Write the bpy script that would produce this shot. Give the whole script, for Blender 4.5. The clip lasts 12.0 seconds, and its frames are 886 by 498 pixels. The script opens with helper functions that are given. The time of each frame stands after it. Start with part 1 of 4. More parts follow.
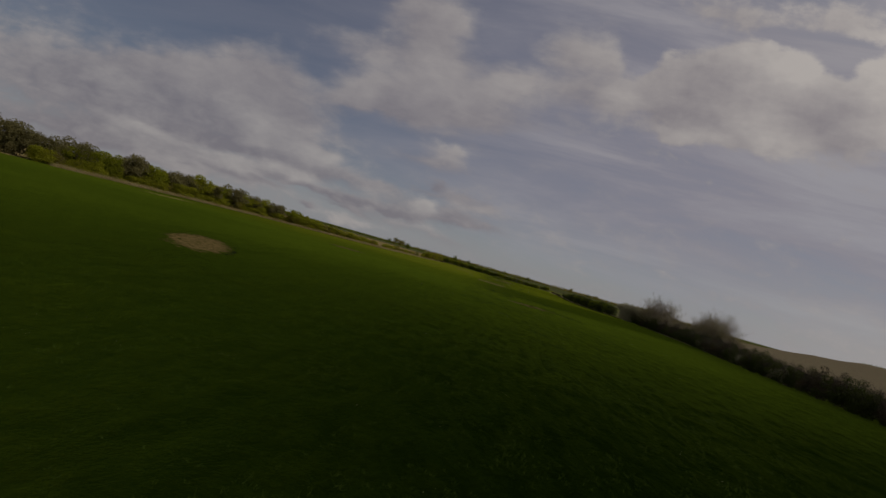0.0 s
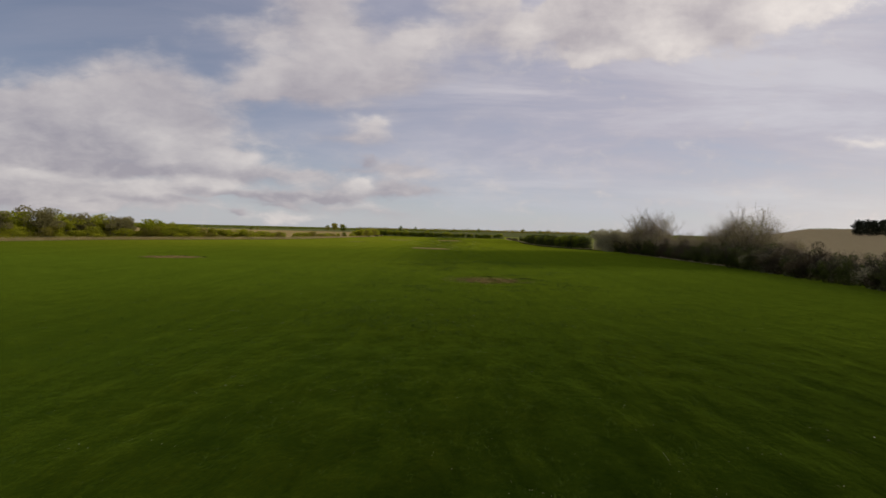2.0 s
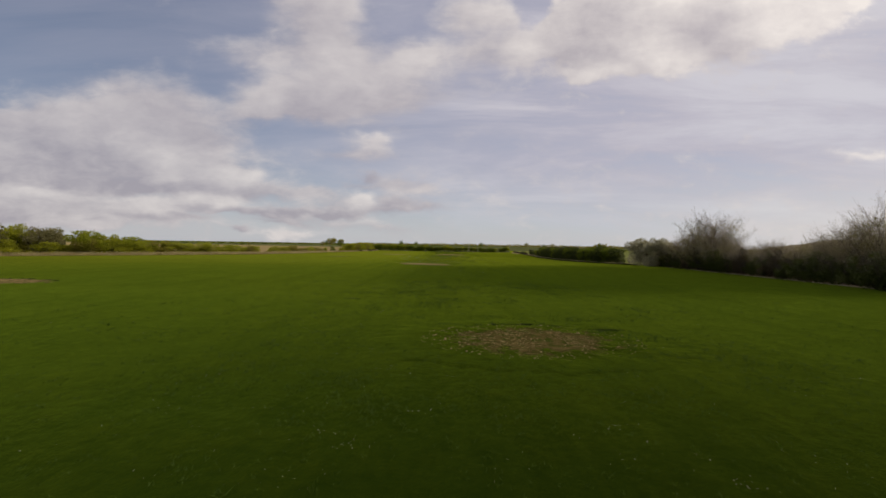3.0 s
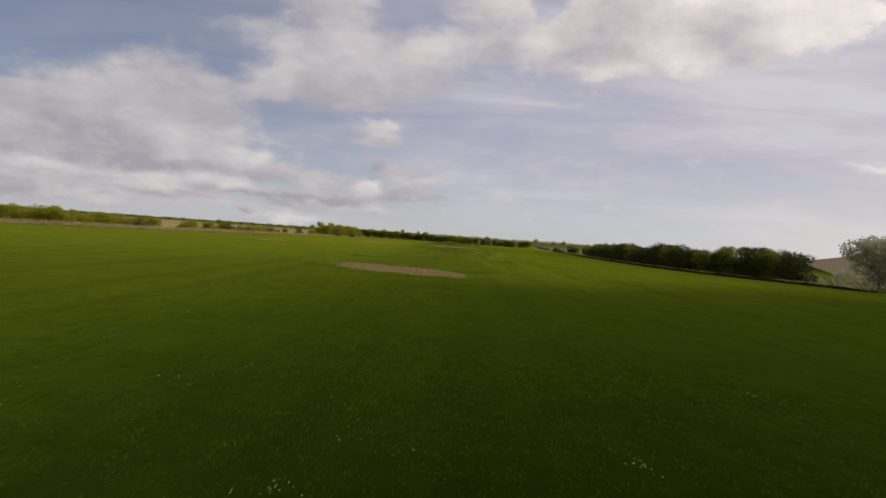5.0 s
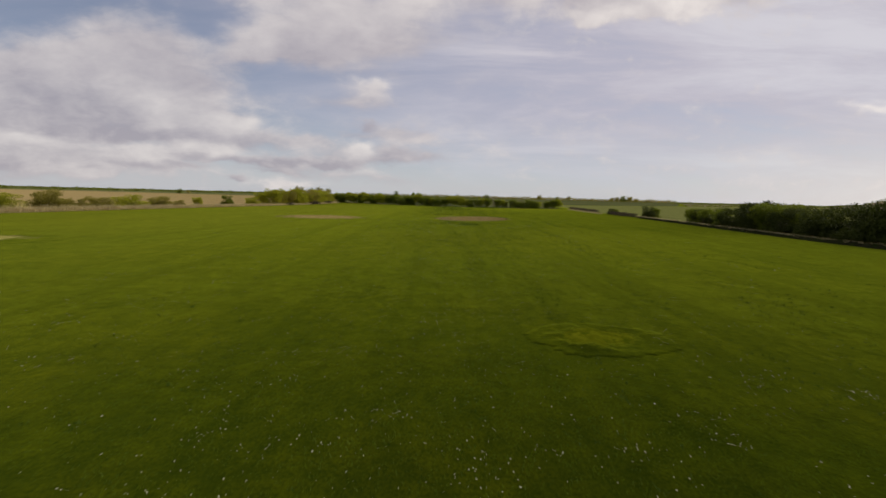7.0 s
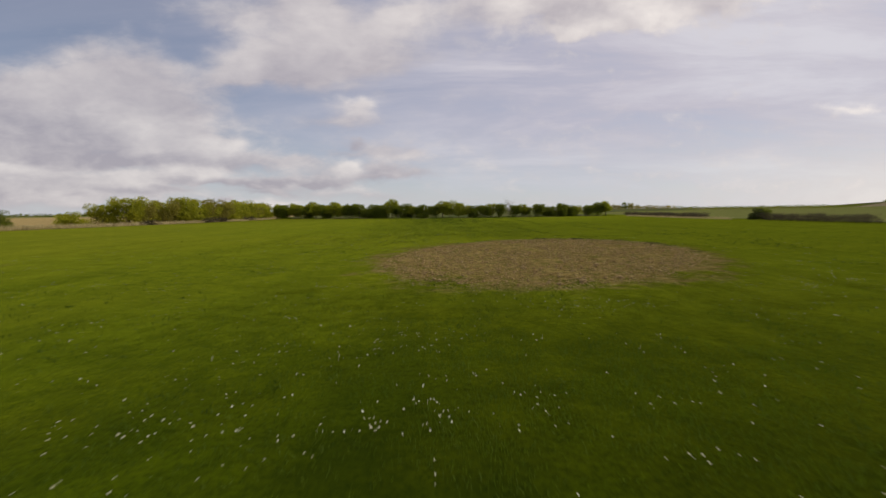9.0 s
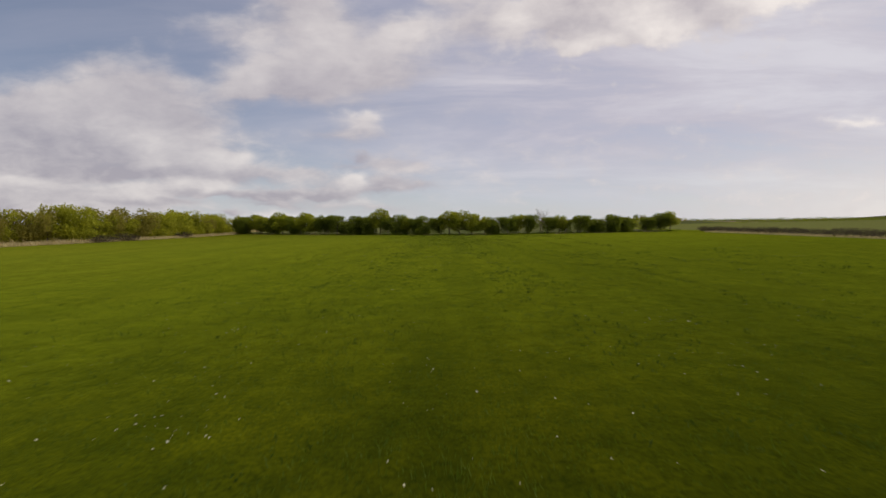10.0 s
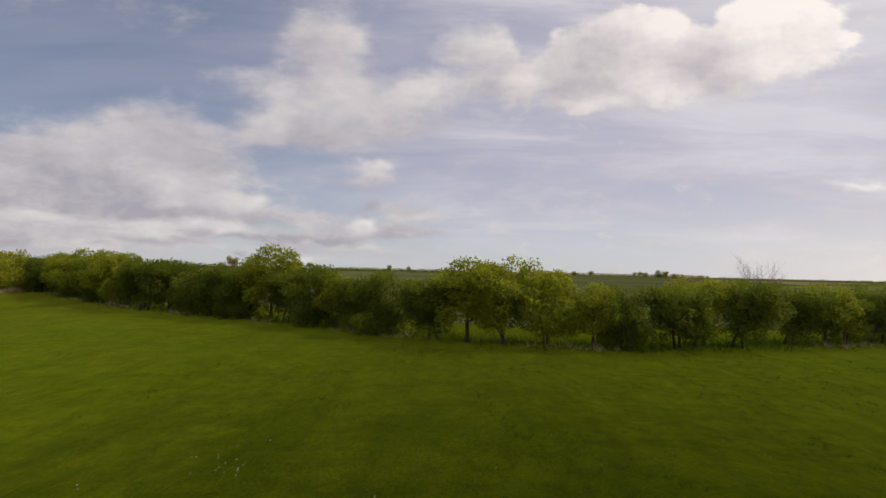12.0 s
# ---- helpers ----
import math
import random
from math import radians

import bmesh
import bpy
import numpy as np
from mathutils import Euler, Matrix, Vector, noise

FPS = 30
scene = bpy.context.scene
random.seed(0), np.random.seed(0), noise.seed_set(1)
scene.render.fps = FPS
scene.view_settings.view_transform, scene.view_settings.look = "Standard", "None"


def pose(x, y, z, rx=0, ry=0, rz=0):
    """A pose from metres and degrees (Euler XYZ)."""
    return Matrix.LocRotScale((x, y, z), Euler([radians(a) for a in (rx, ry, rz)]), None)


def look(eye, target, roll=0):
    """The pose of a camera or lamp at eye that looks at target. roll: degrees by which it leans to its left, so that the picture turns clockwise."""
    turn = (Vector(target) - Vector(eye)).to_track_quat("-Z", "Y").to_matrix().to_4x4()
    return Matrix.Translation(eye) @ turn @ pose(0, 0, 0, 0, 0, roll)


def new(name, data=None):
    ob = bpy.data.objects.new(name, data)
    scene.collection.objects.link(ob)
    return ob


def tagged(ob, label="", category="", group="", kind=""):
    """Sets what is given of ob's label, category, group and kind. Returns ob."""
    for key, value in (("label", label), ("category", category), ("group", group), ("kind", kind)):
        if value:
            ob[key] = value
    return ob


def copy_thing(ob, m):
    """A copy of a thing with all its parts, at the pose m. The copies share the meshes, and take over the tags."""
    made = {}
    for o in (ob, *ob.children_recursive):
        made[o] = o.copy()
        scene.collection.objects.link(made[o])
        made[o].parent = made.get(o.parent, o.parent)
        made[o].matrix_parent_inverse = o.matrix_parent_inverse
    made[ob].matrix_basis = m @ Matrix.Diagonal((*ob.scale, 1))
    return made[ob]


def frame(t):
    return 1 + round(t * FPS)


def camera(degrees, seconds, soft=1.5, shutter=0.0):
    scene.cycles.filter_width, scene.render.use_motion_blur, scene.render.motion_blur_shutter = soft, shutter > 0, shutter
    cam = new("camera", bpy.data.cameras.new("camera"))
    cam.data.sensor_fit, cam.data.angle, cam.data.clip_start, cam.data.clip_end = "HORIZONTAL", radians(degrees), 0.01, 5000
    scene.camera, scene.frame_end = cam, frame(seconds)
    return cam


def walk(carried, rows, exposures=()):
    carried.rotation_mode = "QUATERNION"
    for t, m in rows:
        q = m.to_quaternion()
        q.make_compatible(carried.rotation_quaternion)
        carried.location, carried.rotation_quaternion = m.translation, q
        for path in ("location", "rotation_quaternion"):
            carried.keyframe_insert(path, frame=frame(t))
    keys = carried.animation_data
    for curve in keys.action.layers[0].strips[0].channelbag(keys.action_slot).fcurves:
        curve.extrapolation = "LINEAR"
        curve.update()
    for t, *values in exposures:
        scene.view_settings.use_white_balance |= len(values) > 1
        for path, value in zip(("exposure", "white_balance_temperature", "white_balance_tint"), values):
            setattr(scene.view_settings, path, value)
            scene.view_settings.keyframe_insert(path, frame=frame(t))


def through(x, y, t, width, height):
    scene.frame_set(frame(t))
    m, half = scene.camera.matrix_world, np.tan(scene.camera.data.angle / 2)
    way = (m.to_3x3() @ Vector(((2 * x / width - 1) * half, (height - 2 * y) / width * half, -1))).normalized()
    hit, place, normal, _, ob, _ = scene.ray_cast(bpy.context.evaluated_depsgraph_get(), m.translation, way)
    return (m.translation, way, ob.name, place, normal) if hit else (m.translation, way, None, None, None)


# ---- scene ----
cam = camera(91.4, 12.0, soft=1.5, shutter=0.04)
PATH = [
    (0, pose(-1.68, 0.52, 4.19, 90.79, -15.68, 7.18)),
    (0.5, pose(0.03, 5.65, 4.18, 87.88, -9.02, 4.34)),
    (1, pose(0.74, 15.16, 4.25, 86.44, -1.03, 0.62)),
    (1.5, pose(0.98, 24.10, 4.50, 86.19, -0.71, 0.33)),
    (2, pose(1.52, 34.36, 4.25, 87.42, -1.32, 0.37)),
    (2.5, pose(2.06, 44.75, 3.72, 88.61, -1.29, 0.71)),
    (2.7, pose(2.15, 48.80, 3.60, 88.80, -0.70, 0.60)),
    (4.3, pose(1.50, 84.70, 2.88, 92.80, -3.40, 0.78)),
    (4.5, pose(1.48, 89.09, 2.80, 92.54, -3.57, 0.86)),
    (5, pose(1.42, 101.10, 2.36, 88.29, -3.94, 1.07)),
    (5.5, pose(1.35, 112.42, 2.20, 86.44, -3.71, 1.37)),
    (6, pose(0.67, 122.04, 2.50, 85.71, -3.09, 1.08)),
    (6.5, pose(0.24, 133.34, 2.78, 82.50, -2.00, 0.37)),
    (7, pose(-0.32, 143.54, 2.81, 83.03, -1.42, 0.53)),
    (7.2, pose(-0.40, 147.76, 2.67, 83.53, -1.08, 0.38)),
    (8.8, pose(0.00, 182.21, 1.37, 84.18, 1.05, -0.47)),
    (9, pose(-0.20, 186.75, 1.30, 84.94, 0.70, -0.79)),
    (9.5, pose(-0.25, 197.52, 1.46, 86.29, 0.83, -0.36)),
    (10, pose(-0.27, 208.05, 1.50, 86.56, 0.66, -0.27)),
    (10.5, pose(-0.17, 218.68, 1.44, 87.27, -0.01, -0.17)),
    (11, pose(-0.05, 227.96, 1.40, 88.16, -0.55, 0.66)),
    (11.5, pose(-0.00, 237.31, 1.61, 88.93, -1.17, 0.73)),
    (12, pose(0.00, 245.90, 2.50, 92.92, -1.37, 0.63)),
]
EXPOSURES = [(0.0, -1.14), (0.5, -0.76), (1.0, -0.40), (1.5, -0.25), (2.5, -0.05), (4.5, -0.1), (5.5, 0.0), (7.0, 0.0), (9.0, 0.05), (12.0, 0.05)]
walk(cam, PATH, EXPOSURES)

# ---- light ----
SUN_TURN, SUN_UP = 62.0, 46.0    # degrees right of straight ahead, degrees above the horizon
world = bpy.data.worlds.new("sky")
scene.world = world
world.use_nodes = True


class Nodes:
    """Short ways to wire shader nodes."""

    def __init__(self, tree):
        self.tree = tree

    def add(self, kind, inputs=()):
        return self.wire(self.tree.nodes.new(kind), inputs)

    def wire(self, node, inputs):
        for key, value in dict(inputs).items():
            if isinstance(value, bpy.types.NodeSocket):
                self.tree.links.new(value, node.inputs[key])
            else:
                node.inputs[key].default_value = value
        return node

    def math(self, operation, a, b=0.0, clamp=False):
        node = self.tree.nodes.new("ShaderNodeMath")
        node.operation, node.use_clamp = operation, clamp
        return self.wire(node, {0: a, 1: b}).outputs[0]

    def vec(self, operation, a, b=(0, 0, 0), out=0):
        node = self.tree.nodes.new("ShaderNodeVectorMath")
        node.operation = operation
        return self.wire(node, {0: a, 1: b}).outputs[out]

    def noise(self, vector, scale, detail=4.0, rough=0.55, distortion=0.0, color=False):
        node = self.add("ShaderNodeTexNoise", {"Vector": vector, "Scale": scale, "Detail": detail, "Roughness": rough, "Distortion": distortion})
        return node.outputs[1 if color else 0]

    def step(self, value, low, high, to_low=0.0, to_high=1.0):
        node = self.tree.nodes.new("ShaderNodeMapRange")
        node.interpolation_type = "SMOOTHSTEP"
        return self.wire(node, {0: value, 1: low, 2: high, 3: to_low, 4: to_high}).outputs[0]

    def mix(self, factor, a, b, blend="MIX"):
        node = self.tree.nodes.new("ShaderNodeMix")
        node.data_type, node.blend_type = "RGBA", blend
        return self.wire(node, {0: factor, 6: a, 7: b}).outputs[2]


def rgb(r, g, b):
    return (r, g, b, 1.0)


# The sky's plane: across = x / y, up = z / y, for what lies ahead.
# clouds: across, up, half width, half height, weight, tone (0 grey base, 1 sunlit)
BANK = [
    (-1.002, 0.220, 0.191, 0.075, 1, 0.27),
    (-0.811, 0.222, 0.176, 0.081, 1, 0.25),
    (-0.636, 0.232, 0.155, 0.094, 1, 0.3),
    (-0.707, 0.339, 0.102, 0.057, 0.55, 0.3),
    (-0.603, 0.167, 0.127, 0.036, 1, 0.56),
    (-0.482, 0.157, 0.040, 0.017, 1, 0.72),
    (-0.639, 0.115, 0.154, 0.012, 1.3, 0),
    (-0.842, 0.120, 0.162, 0.012, 1, 0.08),
    (-0.996, 0.103, 0.081, 0.012, 1.1, 0.72),
    (-0.967, 0.083, 0.101, 0.013, 1, 0.1),
    (-0.941, 0.292, 0.164, 0.030, 0.45, 0.36),
    (-1.364, 0.222, 0.298, 0.071, 0.9, 0.3),
    (-1.192, 0.141, 0.270, 0.058, 0.9, 0.28),
    (-1.233, 0.050, 0.290, 0.034, 0.9, 0.16),
    (-0.967, 0.087, 0.080, 0.012, 1, 0.7),
]
BANK_LOW = [
    (-0.904, 0.060, 0.243, 0.024, 0.7, 0.25),
    (-0.702, 0.069, 0.060, 0.016, 1.5, 0.7),
    (-0.674, 0.050, 0.100, 0.008, 1.1, 0.06),
    (-0.550, 0.091, 0.080, 0.016, 1.3, 0.62),
    (-0.528, 0.071, 0.127, 0.007, 1.1, 0.08),
    (-0.860, 0.032, 0.101, 0.012, 0.7, 0.42),
    (-0.619, 0.035, 0.200, 0.011, 0.4, 0.4),
    (-1.038, 0.043, 0.095, 0.019, 0.7, 0.3),
    (-0.439, 0.123, 0.093, 0.013, 0.6, 0.25),
    (-0.395, 0.078, 0.066, 0.011, 0.7, 0.3),
    (-0.471, 0.028, 0.020, 0.004, 0.9, 0.05),
    (-0.393, 0.054, 0.056, 0.008, 0.9, 0.1),
    (-0.375, 0.020, 0.048, 0.011, 0.9, 0.58),
]
MIDDLE = [
    (-0.303, 0.532, 0.084, 0.052, 0.8, 0.3),
    (-0.236, 0.547, 0.043, 0.022, 0.6, 0.46),
    (-0.296, 0.447, 0.097, 0.068, 1, 0.44),
    (-0.246, 0.404, 0.056, 0.041, 0.7, 0.5),
    (-0.467, 0.435, 0.081, 0.038, 0.6, 0.36),
    (-0.376, 0.345, 0.118, 0.037, 1, 0.48),
    (-0.387, 0.306, 0.141, 0.027, 0.9, 0.3),
    (-0.228, 0.331, 0.153, 0.046, 0.7, 0.26),
    (-0.099, 0.412, 0.100, 0.052, 1, 0.44),
    (-0.061, 0.444, 0.056, 0.023, 0.6, 0.58),
    (-0.370, 0.581, 0.065, 0.047, 0.5, 0.32),
    (-0.120, 0.324, 0.186, 0.027, 0.5, 0.28),
]
MIDDLE_LOW = [
    (-0.183, 0.232, 0.036, 0.015, 1.1, 0.58),
    (-0.206, 0.208, 0.077, 0.012, 0.7, 0.3),
    (-0.205, 0.104, 0.025, 0.015, 1.3, 0.74),
    (-0.266, 0.091, 0.069, 0.019, 0.9, 0.42),
    (-0.288, 0.070, 0.095, 0.008, 1, 0.04),
    (-0.115, 0.147, 0.055, 0.016, 0.8, 0.26),
    (-0.078, 0.125, 0.061, 0.013, 0.8, 0.42),
    (-0.113, 0.095, 0.047, 0.011, 0.9, 0.08),
    (-0.075, 0.079, 0.055, 0.009, 0.8, 0.16),
    (-0.157, 0.082, 0.047, 0.008, 0.7, 0.16),
    (-0.274, 0.050, 0.082, 0.011, 0.6, 0.34),
    (-0.154, 0.037, 0.081, 0.009, 0.5, 0.3),
    (-0.182, 0.160, 0.024, 0.008, 0.7, 0.08),
    (-0.319, 0.117, 0.080, 0.013, 0.6, 0.34),
    (-0.214, 0.139, 0.040, 0.008, 0.5, 0.22),
]
RIGHT = [
    (0.011, 0.530, 0.080, 0.036, 0.8, 0.44),
    (0.083, 0.534, 0.053, 0.033, 0.8, 0.52),
    (0.161, 0.462, 0.053, 0.051, 1, 0.6),
    (0.069, 0.448, 0.056, 0.038, 0.7, 0.32),
    (0.346, 0.521, 0.125, 0.079, 1.3, 0.42),
    (0.396, 0.603, 0.108, 0.026, 1, 0.86),
    (0.515, 0.595, 0.037, 0.038, 1.1, 0.95),
    (0.466, 0.487, 0.079, 0.061, 1, 0.74),
    (0.308, 0.489, 0.073, 0.054, 0.8, 0.34),
    (0.345, 0.406, 0.066, 0.017, 1, 0.68),
    (0.469, 0.422, 0.081, 0.024, 0.9, 0.68),
    (0.240, 0.526, 0.040, 0.041, 0.9, 0.58),
]
RIGHT_HIGH = [
    (0.586, 0.518, 0.081, 0.054, 1.7, 0.22),
    (0.672, 0.600, 0.081, 0.062, 1.3, 0.86),
    (0.763, 0.618, 0.086, 0.068, 1.2, 0.92),
    (0.721, 0.504, 0.081, 0.024, 1, 0.8),
    (0.842, 0.616, 0.065, 0.046, 1.1, 0.8),
    (0.818, 0.531, 0.078, 0.030, 1, 0.7),
    (0.921, 0.558, 0.036, 0.015, 1, 0.9),
    (0.343, 0.684, 0.099, 0.036, 0.8, 0.48),
    (0.579, 0.717, 0.077, 0.037, 0.8, 0.56),
    (0.661, 0.513, 0.075, 0.073, 0.7, 0.5),
    (0.966, 0.217, 0.064, 0.009, 0.7, 0.9),
]
GAPS = [
    (-0.944, 0.450, 0.233, 0.104, -0.7, 0),
    (-0.519, 0.361, 0.074, 0.052, -0.75, 0),
    (-0.499, 0.523, 0.061, 0.052, -0.5, 0),
    (-0.409, 0.251, 0.080, 0.035, -0.65, 0),
    (-0.115, 0.550, 0.067, 0.062, -0.8, 0),
    (0.189, 0.542, 0.040, 0.049, -1.1, 0),
    (0.248, 0.628, 0.067, 0.025, -0.8, 0),
    (0.582, 0.623, 0.045, 0.038, -0.9, 0),
    (0.569, 0.664, 0.082, 0.016, -1.1, 0),
    (0.461, 0.661, 0.057, 0.015, -0.6, 0),
    (0.250, 0.619, 0.084, 0.052, -0.8, 0),
    (0.491, 0.531, 0.021, 0.007, -0.5, 0),
    (0.027, 0.298, 0.145, 0.027, -0.5, 0),
    (0.059, 0.206, 0.118, 0.019, -0.3, 0),
    (-0.473, 0.049, 0.080, 0.017, -0.35, 0),
    (-0.337, 0.006, 0.211, 0.011, -0.3, 0),
]

group = bpy.data.node_groups.new("cloud_heaps", "ShaderNodeTree")
group.interface.new_socket("Vector", in_out="INPUT", socket_type="NodeSocketVector")
group.interface.new_socket("Cover", in_out="OUTPUT", socket_type="NodeSocketFloat")
group.interface.new_socket("Tone", in_out="OUTPUT", socket_type="NodeSocketFloat")
g = Nodes(group)
place = g.add("NodeGroupInput").outputs[0]
heap_sum = (0.0, 0.05, 0.02)    # cover, weight of the clouds, their light
for i, (cx, cy, wx, wy, weight, tone) in enumerate(BANK + BANK_LOW + MIDDLE + MIDDLE_LOW + RIGHT + RIGHT_HIGH + GAPS):
    if i % 16 == 15:    # one batch after another, to spare the shader's memory
        place = g.vec("ADD", place, g.vec("MULTIPLY", heap_sum, (1e-7, 1e-7, 0)))
    near = g.vec("MULTIPLY", g.vec("SUBTRACT", place, (cx, cy, 0)), (1 / wx, 1 / wy, 0))
    fall = g.math("MULTIPLY", g.math("POWER", 0.45, g.vec("DOT_PRODUCT", near, near, out=1)), weight)
    shares = (1.0, 0.0, 0.0)
    if weight > 0:
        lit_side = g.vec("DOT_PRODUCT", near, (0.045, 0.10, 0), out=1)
        shares = g.add("ShaderNodeCombineXYZ", {0: 1.0, 1: 1.0, 2: g.math("ADD", lit_side, tone)}).outputs[0]
    heap_sum = g.vec("ADD", g.vec("MULTIPLY", shares, fall), heap_sum)
parts = g.add("ShaderNodeSeparateXYZ", {0: heap_sum})
leave = g.add("NodeGroupOutput")
group.links.new(parts.outputs[0], leave.inputs[0])
group.links.new(g.math("DIVIDE", parts.outputs[2], parts.outputs[1]), leave.inputs[1])

w = Nodes(world.node_tree)
for node in list(world.node_tree.nodes):
    world.node_tree.nodes.remove(node)
way = w.add("ShaderNodeTexCoord").outputs["Generated"]
split = w.add("ShaderNodeSeparateXYZ", {0: way})
ahead = w.math("MAXIMUM", split.outputs[1], 0.12)
flat_x = w.math("DIVIDE", split.outputs[0], ahead)
flat = w.add("ShaderNodeCombineXYZ", {0: flat_x, 1: w.math("DIVIDE", split.outputs[2], ahead), 2: 0.0}).outputs[0]
in_front = w.step(split.outputs[1], 0.2, 0.5)
stretch = w.vec("MULTIPLY", way, (1.0, 1.0, 1.7))
wobble = w.vec("MULTIPLY", w.vec("SUBTRACT", w.noise(stretch, 4.5, 3.0, 0.5, color=True), (0.5, 0.5, 0.5)), (0.085, 0.055, 0.0))
ripple = w.vec("MULTIPLY", w.vec("SUBTRACT", w.noise(stretch, 15.0, 3.0, 0.5, color=True), (0.5, 0.5, 0.5)), (0.070, 0.048, 0.0))
bent = w.vec("ADD", w.vec("ADD", flat, wobble), ripple)
heaps = w.add("ShaderNodeGroup")
heaps.node_tree = group
world.node_tree.links.new(bent, heaps.inputs[0])
puff = w.noise(stretch, 9.0, 4.5, 0.52, 0.15)
behind = w.noise(stretch, 2.2, 6.0, 0.55, 0.3)
ruffle = w.math("MULTIPLY", w.math("SUBTRACT", puff, 0.5), 0.9)
crisp = w.math("MULTIPLY", w.math("SUBTRACT", w.noise(w.vec("MULTIPLY", flat, (1.0, 2.4, 1.0)), 13.0, 5.0, 0.58, 0.3), 0.5), w.step(split.outputs[2], 0.02, 0.28, 1.9, 0.9))
billow = w.math("MULTIPLY", w.math("SUBTRACT", w.noise(flat, 24.0, 5.0, 0.62, 0.2), 0.5), w.step(flat_x, 0.0, 0.3, 0.25, 0.85))
ruffle = w.math("ADD", ruffle, w.math("ADD", crisp, billow))
other = w.math("MULTIPLY", w.math("SUBTRACT", behind, 0.42), 4.0)
here = w.math("ADD", w.add("ShaderNodeMix", {0: in_front, 2: other, 3: heaps.outputs[0]}).outputs[0], ruffle)
to_cumulus = w.step(w.math("MULTIPLY", flat_x, w.step(split.outputs[2], 0.15, 0.3)), 0.05, 0.25)
mask = w.add("ShaderNodeMix", {0: to_cumulus, 2: w.step(here, -0.18, 1.08), 3: w.step(here, 0.05, 0.72)}).outputs[0]
tone = w.add("ShaderNodeMix", {0: in_front, 2: behind, 3: heaps.outputs[1]}).outputs[0]
lit = w.math("ADD", w.math("MULTIPLY", tone, 1.35), w.math("MULTIPLY", w.math("ADD", w.math("SUBTRACT", puff, 0.62), w.math("MULTIPLY", w.math("ADD", crisp, billow), 0.55)), 0.8), clamp=True)
# glow of the veiled sun in the cloud layer
sun_way = (math.sin(radians(SUN_TURN)) * math.cos(radians(SUN_UP)), math.cos(radians(SUN_TURN)) * math.cos(radians(SUN_UP)), math.sin(radians(SUN_UP)))
facing = w.vec("DOT_PRODUCT", way, sun_way, out=1)
glow = w.math("POWER", w.math("MAXIMUM", facing, 0.0), 9.0)
cloud = w.mix(lit, rgb(0.375, 0.340, 0.380), rgb(0.865, 0.80, 0.755))
cloud = w.mix(1.0, cloud, w.mix(glow, rgb(1, 1, 1), rgb(1.35, 1.33, 1.3)), "MULTIPLY")
# thin high veil with drawn-out streaks
drawn = w.vec("MULTIPLY", w.vec("ADD", flat, w.vec("MULTIPLY", wobble, (0.5, 0.5, 0))), (0.9, 5.5, 1.0))
turned = w.add("ShaderNodeVectorRotate", {"Vector": drawn, "Axis": (0, 0, 1), "Angle": radians(-7)}).outputs[0]
streak = w.noise(turned, 1.6, 6.0, 0.6, 0.4)
to_right = w.step(w.vec("DOT_PRODUCT", way, (0.82, 0.45, -0.10), out=1), -0.25, 0.85)
veil = w.math("ADD", w.math("ADD", w.math("MULTIPLY", to_right, 0.66), 0.28), w.math("MULTIPLY", w.math("SUBTRACT", streak, 0.42), w.math("ADD", to_right, 0.45)), clamp=True)
low = w.step(split.outputs[2], 0.0, 0.26, 0.82, 0.0)
veil = w.math("MAXIMUM", veil, low)
veil_color = w.mix(w.math("MULTIPLY", glow, 0.9, True), rgb(0.52, 0.485, 0.555), rgb(0.92, 0.86, 0.82))
band = w.math("MULTIPLY", w.step(streak, 0.42, 0.66), w.math("MULTIPLY", to_right, 0.6))
veil_color = w.mix(band, veil_color, rgb(0.76, 0.73, 0.755))
veil_color = w.mix(w.step(split.outputs[2], 0.0, 0.20, 0.75, 0.0), veil_color, w.mix(w.step(flat_x, 0.25, 1.1), rgb(0.575, 0.600, 0.650), rgb(0.78, 0.735, 0.71)))
air = w.add("ShaderNodeTexSky")
air.sky_type, air.sun_disc, air.dust_density, air.ozone_density = "NISHITA", False, 0.5, 3.0
air.sun_elevation, air.sun_rotation = radians(SUN_UP), radians(SUN_TURN)
clear = w.add("ShaderNodeBackground", {0: air.outputs[0], 1: 0.075})
thin = w.add("ShaderNodeBackground", {0: veil_color, 1: 1.0})
heavy = w.add("ShaderNodeBackground", {0: cloud, 1: 1.0})
under = w.add("ShaderNodeMixShader", {0: w.math("MULTIPLY", veil, 0.9), 1: clear.outputs[0], 2: thin.outputs[0]})
whole = w.add("ShaderNodeMixShader", {0: w.math("MULTIPLY", mask, w.step(flat_x, -0.2, 0.2, 0.80, 0.90)), 1: under.outputs[0], 2: heavy.outputs[0]})
w.add("ShaderNodeOutputWorld", {0: whole.outputs[0]})

sun = new("sun", bpy.data.lights.new("sun", "SUN"))
sun.data.energy, sun.data.angle, sun.data.color = 2.4, radians(4.0), (1.0, 0.93, 0.80)
sun.matrix_world = look(Vector(sun_way) * 50, (0, 0, 0))


# ---- materials ----
def material(name, rough=0.8, spec=0.2):
    mat = bpy.data.materials.new(name)
    mat.use_nodes = True
    n = Nodes(mat.node_tree)
    shader = mat.node_tree.nodes["Principled BSDF"]
    shader.inputs["Roughness"].default_value = rough
    shader.inputs["Specular IOR Level"].default_value = spec
    return mat, n, shader


